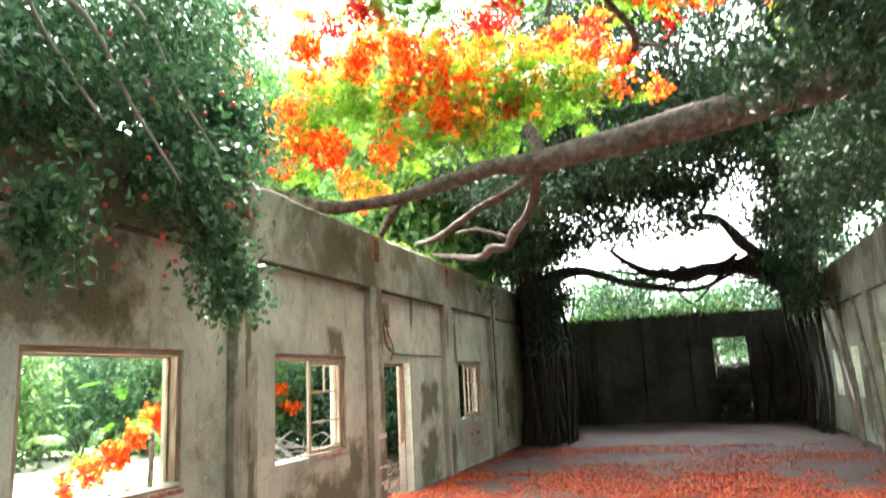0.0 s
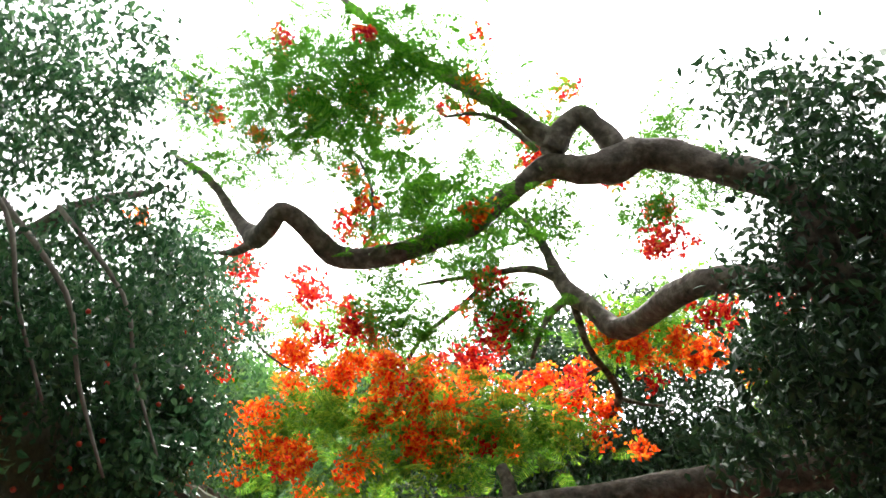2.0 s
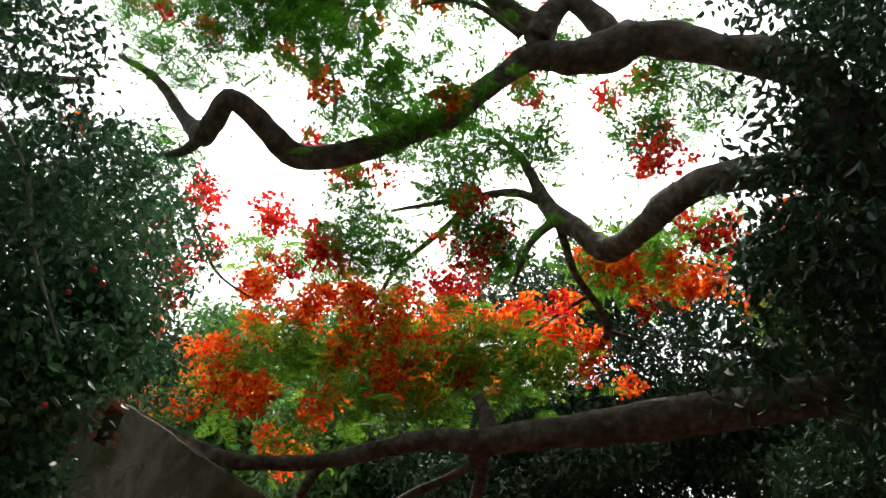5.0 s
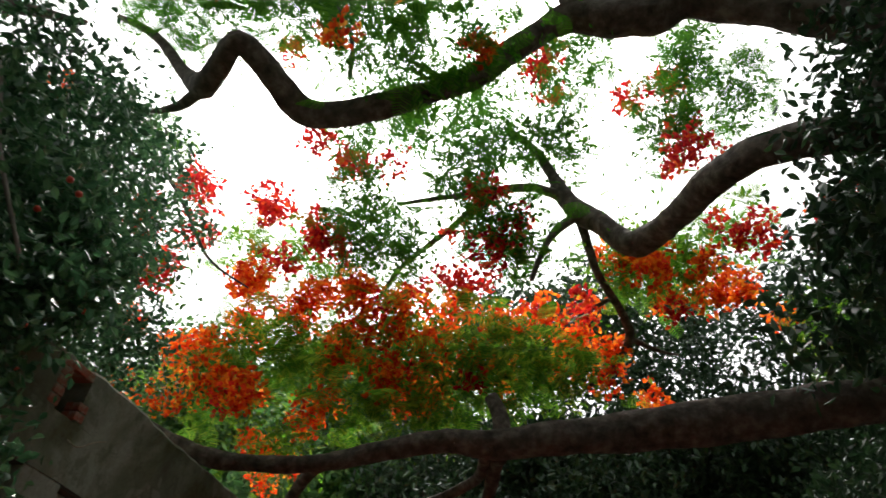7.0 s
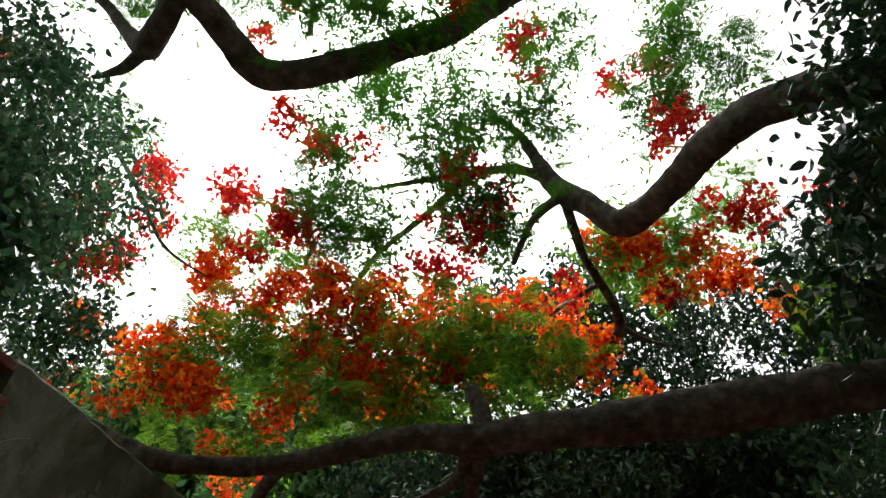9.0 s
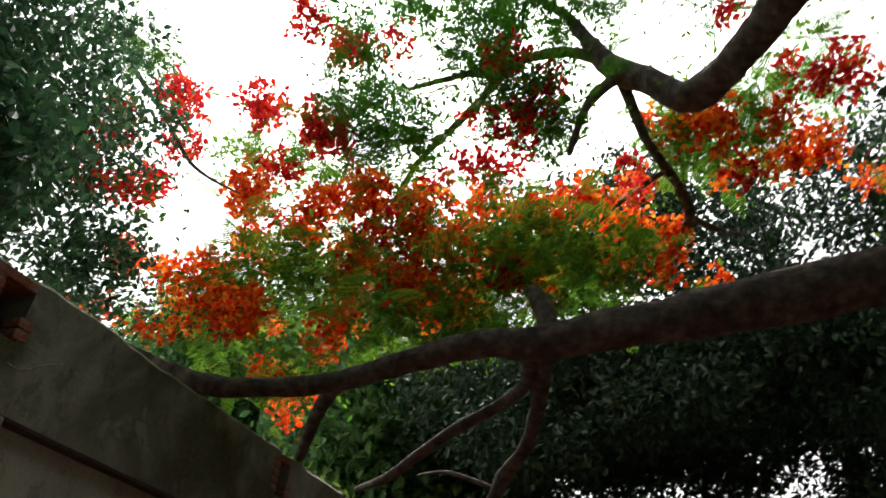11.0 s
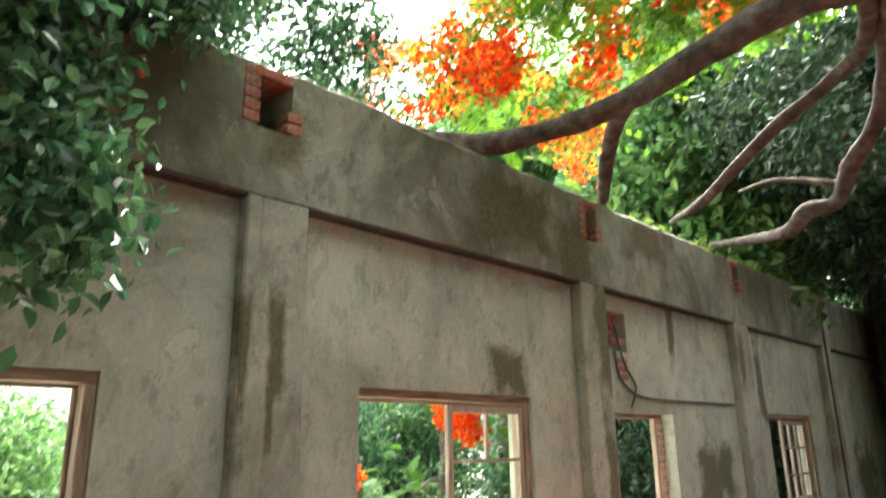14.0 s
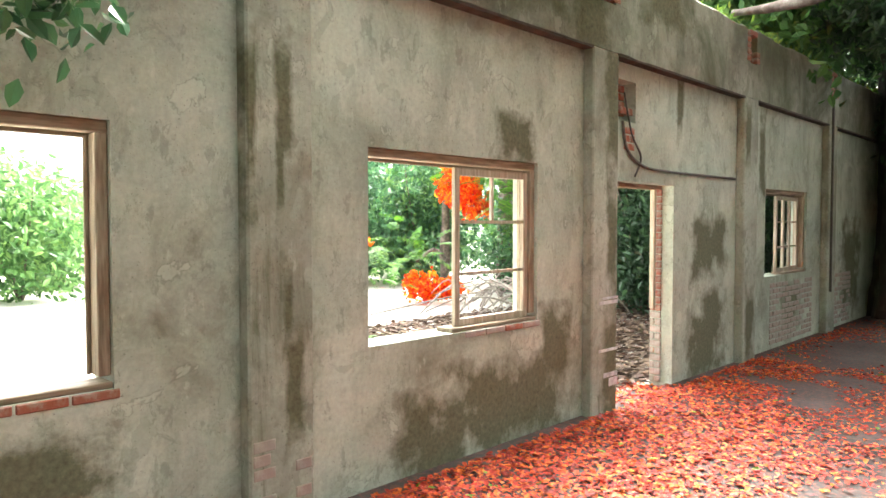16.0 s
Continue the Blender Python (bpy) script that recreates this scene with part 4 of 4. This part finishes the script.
# flowering branch that hangs to the ground outside the window
outer = empty("flame_sapling", (-9.2, 16.2, -0.05), "small flame tree whose flowering branches hang to the ground", "tree")
limb("trunk", [(-9.2, 16.2, -0.2, 0.14), (-9.0, 16.0, 1.4, 0.11), (-8.3, 15.4, 2.6, 0.07), (-7.2, 14.7, 3.0, 0.04), (-6.8, 14.2, 2.4, 0.02)], outer)
limb("limb", [(-5.5, 10.4, -0.1, 0.05), (-5.3, 10.2, 0.9, 0.04), (-5.05, 9.9, 1.3, 0.03), (-5.0, 9.2, 0.85, 0.022), (-5.0, 7.9, 0.3, 0.01)], outer)
limb("limb", [(-9.1, 16.1, 0.7, 0.06), (-8.2, 14.8, 1.0, 0.04), (-7.5, 13.6, 0.8, 0.025)], outer)
for x, y, z, r, n in ((-6.9, 14.3, 2.3, 0.55, 800), (-7.1, 14.6, 2.8, 0.5, 600), (-6.6, 14.5, 1.9, 0.3, 250), (-7.1, 13.4, 0.3, 0.42, 600), (-6.7, 13.8, 0.25, 0.3, 300),
                      (-5.0, 9.9, 1.25, 0.25, 200), (-5.0, 9.5, 0.99, 0.27, 230), (-5.0, 9.0, 0.7, 0.27, 230), (-5.0, 8.5, 0.48, 0.24, 170), (-5.0, 8.05, 0.35, 0.2, 90), (-5.6, 15.0, 1.6, 0.2, 90), (-5.4, 15.2, 1.2, 0.22, 120)):
    leaf_cloud("blossom", petals(n, (x, y, z), (r, r, r * 0.8)), 0.1, 0.08, PETAL, outer, "", 0.0)["kind"] = "stuff"
frond_cloud("leaves", np.concatenate([np.array(c) + RNG.normal(size=(60, 3)) * 0.45 for c in ((-6.2, 15.0, 2.4), (-6.0, 15.3, 1.6), (-7.6, 13.4, 0.7), (-5.2, 9.2, 0.7), (-7.2, 14.8, 2.9))]), 0.4, FERNLEAF, outer, "feathery green leaves")
adopt(outer)

# dead brush pile and dry litter outside the openings
pile = empty("brush_pile", (-4.9, 13.6, -0.05), "heap of bare dead branches lying on the ground", "brush")
for k in range(34):
    a, x, y = RNG.random() * 6.28, -4.9 + RNG.normal() * 0.7, 13.6 + RNG.normal() * 0.7
    l = 0.5 + 0.7 * RNG.random()
    dx, dy = l * math.cos(a), l * math.sin(a)
    limb("dead_branch", [(x - dx, y - dy, 0.0, 0.018), (x, y, 0.2 + 0.5 * RNG.random(), 0.016), (x + dx, y + dy, 0.1 + 0.3 * RNG.random(), 0.008)], pile, DEADWOOD, "", 3, 5)
adopt(pile)
n = 15000
pts = np.stack([-0.4 - RNG.random(n) ** 1.3 * 5.0, 8.5 + RNG.random(n) * 8.5, np.full(n, -0.035)], 1)
tagged(leaf_cloud("leaf_litter", pts, 0.14, 0.06, LITTER, None, "", 0, True), "brown dry leaves covering the shaded ground outside", "litter", kind="stuff")

# ---- fallen petals on the floor ----
def fallen(n, x0, x1, y0, y1, size, edge):
    p = np.stack([x0 + RNG.random(n * 3) * (x1 - x0), y0 + RNG.random(n * 3) * (y1 - y0), np.zeros(n * 3)], 1)
    keep = np.array([noise.noise(Vector((a * 0.55, b * 0.55, 4))) + 0.6 * noise.noise(Vector((a * 2.1, b * 2.1, 1))) for a, b, _ in p])
    keep += RNG.random(n * 3) * 1.3 - 0.2 + edge * np.exp(-(p[:, 0] - 0.15) * 2.2)
    p = p[np.argsort(-keep)[:n]]
    p[:, 2] = 0.004 + RNG.random(n) * 0.014
    return p


pp = np.concatenate([fallen(56000, 0.12, 7.4, 3.0, 12.0, 0.05, 0.5), fallen(9000, 0.12, 7.4, 12.0, 16.5, 0.06, 0.3)])
tagged(leaf_cloud("fallen_petals", pp, 0.04, 0.027, FALLEN, None, "", 0, True), "carpet of fallen red and orange petals on the floor", "petals", kind="stuff")
pg = fallen(700, 0.12, 7.4, 3.0, 13.0, 0.05, 0.3)
tagged(leaf_cloud("fallen_leaves", pg, 0.06, 0.03, MOSSLEAF, None, "", 0, True), "scattered yellow green leaves among the petals", "leaves", kind="stuff")
pd = np.stack([-0.9 + RNG.random(900) * 1.1, 8.9 + RNG.random(900) * 1.05, np.full(900, 0.008)], 1)
pd[:, 2] = np.where(pd[:, 0] < -0.0, -0.035, 0.008)
tagged(leaf_cloud("fallen_petals", pd, 0.055, 0.035, FALLEN, None, "", 0, True), "red petals drifted through the doorway", "petals", kind="stuff")
structure(part("door_threshold", boxes((-0.24, 8.86, -0.3, 0.0, 9.98, -0.04)), FLOOR), "worn concrete threshold of the doorway", "threshold")

# weeds along the top of the parapet
wp = []
for y in np.arange(8.7, 17.5, 0.06):
    k = 1 + int(7 * max(0.0, noise.noise(Vector((0, y * 1.4, 0))) + 0.35))
    wp.append(np.array((-0.08, y, 3.85)) + RNG.normal(size=(k, 3)) * np.array((0.07, 0.05, 0.035)))
tagged(leaf_cloud("parapet_weeds", np.concatenate(wp), 0.1, 0.035, MOSSLEAF, None, "", -0.5), "bright green weeds and moss on the parapet", "weeds", kind="stuff")
far = np.stack([0.3 + RNG.random(1500) * 5.6, 23.85 + RNG.normal(size=1500) * 0.25, 3.45 + np.abs(RNG.normal(size=1500)) * 0.35 * RNG.random(1500)], 1)
tagged(leaf_cloud("wall_creeper", far, 0.13, 0.07, BUSHLEAF, None, "", 0.2), "bright green creeper along the top of the end wall", "creeper", kind="stuff")

# rubble in the far doorway
rub = empty("rubble_heap", (5.4, 23.3, 0), "dark heap of broken masonry in the doorway", "rubble")
for k in range(54):
    s = 0.17 + 0.12 * RNG.random()
    bm = bmesh.new()
    bmesh.ops.create_icosphere(bm, subdivisions=1, radius=s)
    for v in bm.verts:
        v.co *= 1 + 0.35 * noise.noise(v.co * 9 + Vector((k, 0, 0)))
        v.co += Vector((5.4 + RNG.normal() * 0.012, 23.9, 0))
    for v in bm.verts:
        v.co.x += ((k * 37) % 11 - 5) * 0.075
        v.co.y += ((k * 17) % 7 - 3) * 0.09
        v.co.z += 0.1 + (k // 9) * 0.29
    part("stone", bm, DARKWALL, rub)
adopt(rub)

# cable above the doorway and conduit on the far pilaster
cable = tagged(limb("cable", [(0.012, 8.98, 2.5, 0.012), (0.015, 9.05, 2.25, 0.012), (0.015, 9.35, 2.12, 0.013), (0.013, 9.8, 2.10, 0.013), (0.013, 10.6, 2.10, 0.013), (0.013, 11.45, 2.10, 0.013)], None, CABLE, "", 5, 6), "dark old cable run along the wall above the doorway", "cable")
tagged(limb("cable", [(0.012, 9.0, 2.75, 0.008), (0.02, 9.12, 2.4, 0.008), (0.015, 9.3, 2.2, 0.009), (0.012, 9.2, 2.02, 0.008)], None, CABLE, "", 5, 6), "loose wire hanging out of the broken wall niche", "cable")
tagged(limb("conduit", [(0.11, 14.72, 3.3, 0.02), (0.11, 14.72, 2.0, 0.02), (0.11, 14.73, 0.6, 0.02)], None, CABLE, "", 4, 7), "dark vertical conduit fixed on the pilaster", "pipe")
tagged(limb("wire", [(0.1, 5.5, 3.30, 0.006), (0.16, 5.56, 3.27, 0.006), (0.17, 5.68, 3.36, 0.005), (0.16, 5.8, 3.42, 0.004)], None, SASHWOOD, "", 5, 5), "bent pale wire sticking out of the beam", "wire")
for z, h, w in ((0.92, 0.03, 0.3), (0.96, 0.02, 0.25), (0.52, 0.025, 0.3), (0.22, 0.07, 0.14), (0.3, 0.04, 0.22)):
    tagged(part("tape_strip", boxes((0.1, 8.77 - w, z, 0.106, 8.765, z + h), bevel=0.002), TAPE), "torn silver tape stuck on the pilaster", "tape", "tape strips")

# ---- bricks laid bare ----
BRICK_MESH = {}


def brick(parent, x0, x1, y0, y1, z0, z1, material):
    key = (round(x1 - x0, 3), round(y1 - y0, 3), round(z1 - z0, 3), material.name)
    if key not in BRICK_MESH:
        a, b, c = (x1 - x0) / 2, (y1 - y0) / 2, (z1 - z0) / 2
        BRICK_MESH[key] = mesh_of("brick", box(bmesh.new(), -a, -b, -c, a, b, c, 0.005), material)
    o = new("brick", BRICK_MESH[key])
    o.parent = parent
    o.location = ((x0 + x1) / 2 + RNG.normal() * 0.002, (y0 + y1) / 2, (z0 + z1) / 2)


def brick_face(parent, x, y0, y1, z0, z1, material, skip=0.0, proud=0.006):
    """Courses of bricks just proud of a wall face at x."""
    row, z = 0, z0
    while z + 0.06 <= z1 + 0.001:
        y = y0 - (0.11 if row % 2 else 0.0)
        while y < y1:
            a, b = max(y, y0), min(y + 0.21, y1)
            if b - a > 0.04 and RNG.random() > skip:
                brick(parent, x - 0.05, x + proud, a, b, z, z + 0.06, material)
            y += 0.222
        z += 0.072
        row += 1


# doorway reveal, window sills, niche, broken pilaster foot, panel under the third window
z = 0.0
k = 0
while z < 1.9:
    for a, b in (((-0.235, -0.12),) if k % 2 else ((-0.235, -0.19), (-0.178, -0.12))):
        brick(wall_w, a, b, 9.965, 10.03, z, z + 0.06, BRICK if z > 0.7 else PALEBRICK)
    z += 0.072
    k += 1
for y0, y1, z in ((2.98, 4.64, 0.86), (6.95, 7.76, 0.86)):
    y = y0
    while y < y1 - 0.08:
        brick(wall_w, -0.1, 0.008, y, min(y + 0.2, y1 + 0.04), z - 0.045, z - 0.002, BRICK if RNG.random() < 0.6 else PALEBRICK)
        y += 0.212
brick_face(wall_w, 0.0, 12.62, 14.25, 0.06, 0.9, PALEBRICK, 0.12)
brick_face(wall_w, -0.12, 8.9, 9.22, 2.5, 2.86, BRICK, 0.1)
brick_face(wall_w, -0.03, 9.0, 9.22, 2.5, 2.65, BRICK, 0.1)
brick_face(wall_w, 0.0, 9.02, 9.2, 2.25, 2.5, BRICK, 0.35)
brick_face(wall_w, 0.1, 5.27, 5.40, 0.0, 0.55, PALEBRICK, 0.15)
brick_face(wall_w, 0.1, 5.52, 5.62, 0.0, 0.36, PALEBRICK, 0.2)
brick_face(wall_w, 0.0, 15.3, 16.2, 0.05, 0.9, PALEBRICK, 0.3)
for y0, y1 in NOTCHES:
    for z in (3.44, 3.51, 3.58, 3.65, 3.72):
        brick(wall_w, -0.02, 0.105, y0 - 0.09, y0 + 0.012, z, z + 0.06, BRICK)
        if z < 3.55:
            brick(wall_w, -0.02, 0.105, y1 - 0.03, y1 + 0.07, z, z + 0.06, BRICK)
    brick(wall_w, -0.185, 0.105, y0 - 0.02, y1, 3.735, 3.795, BRICK)
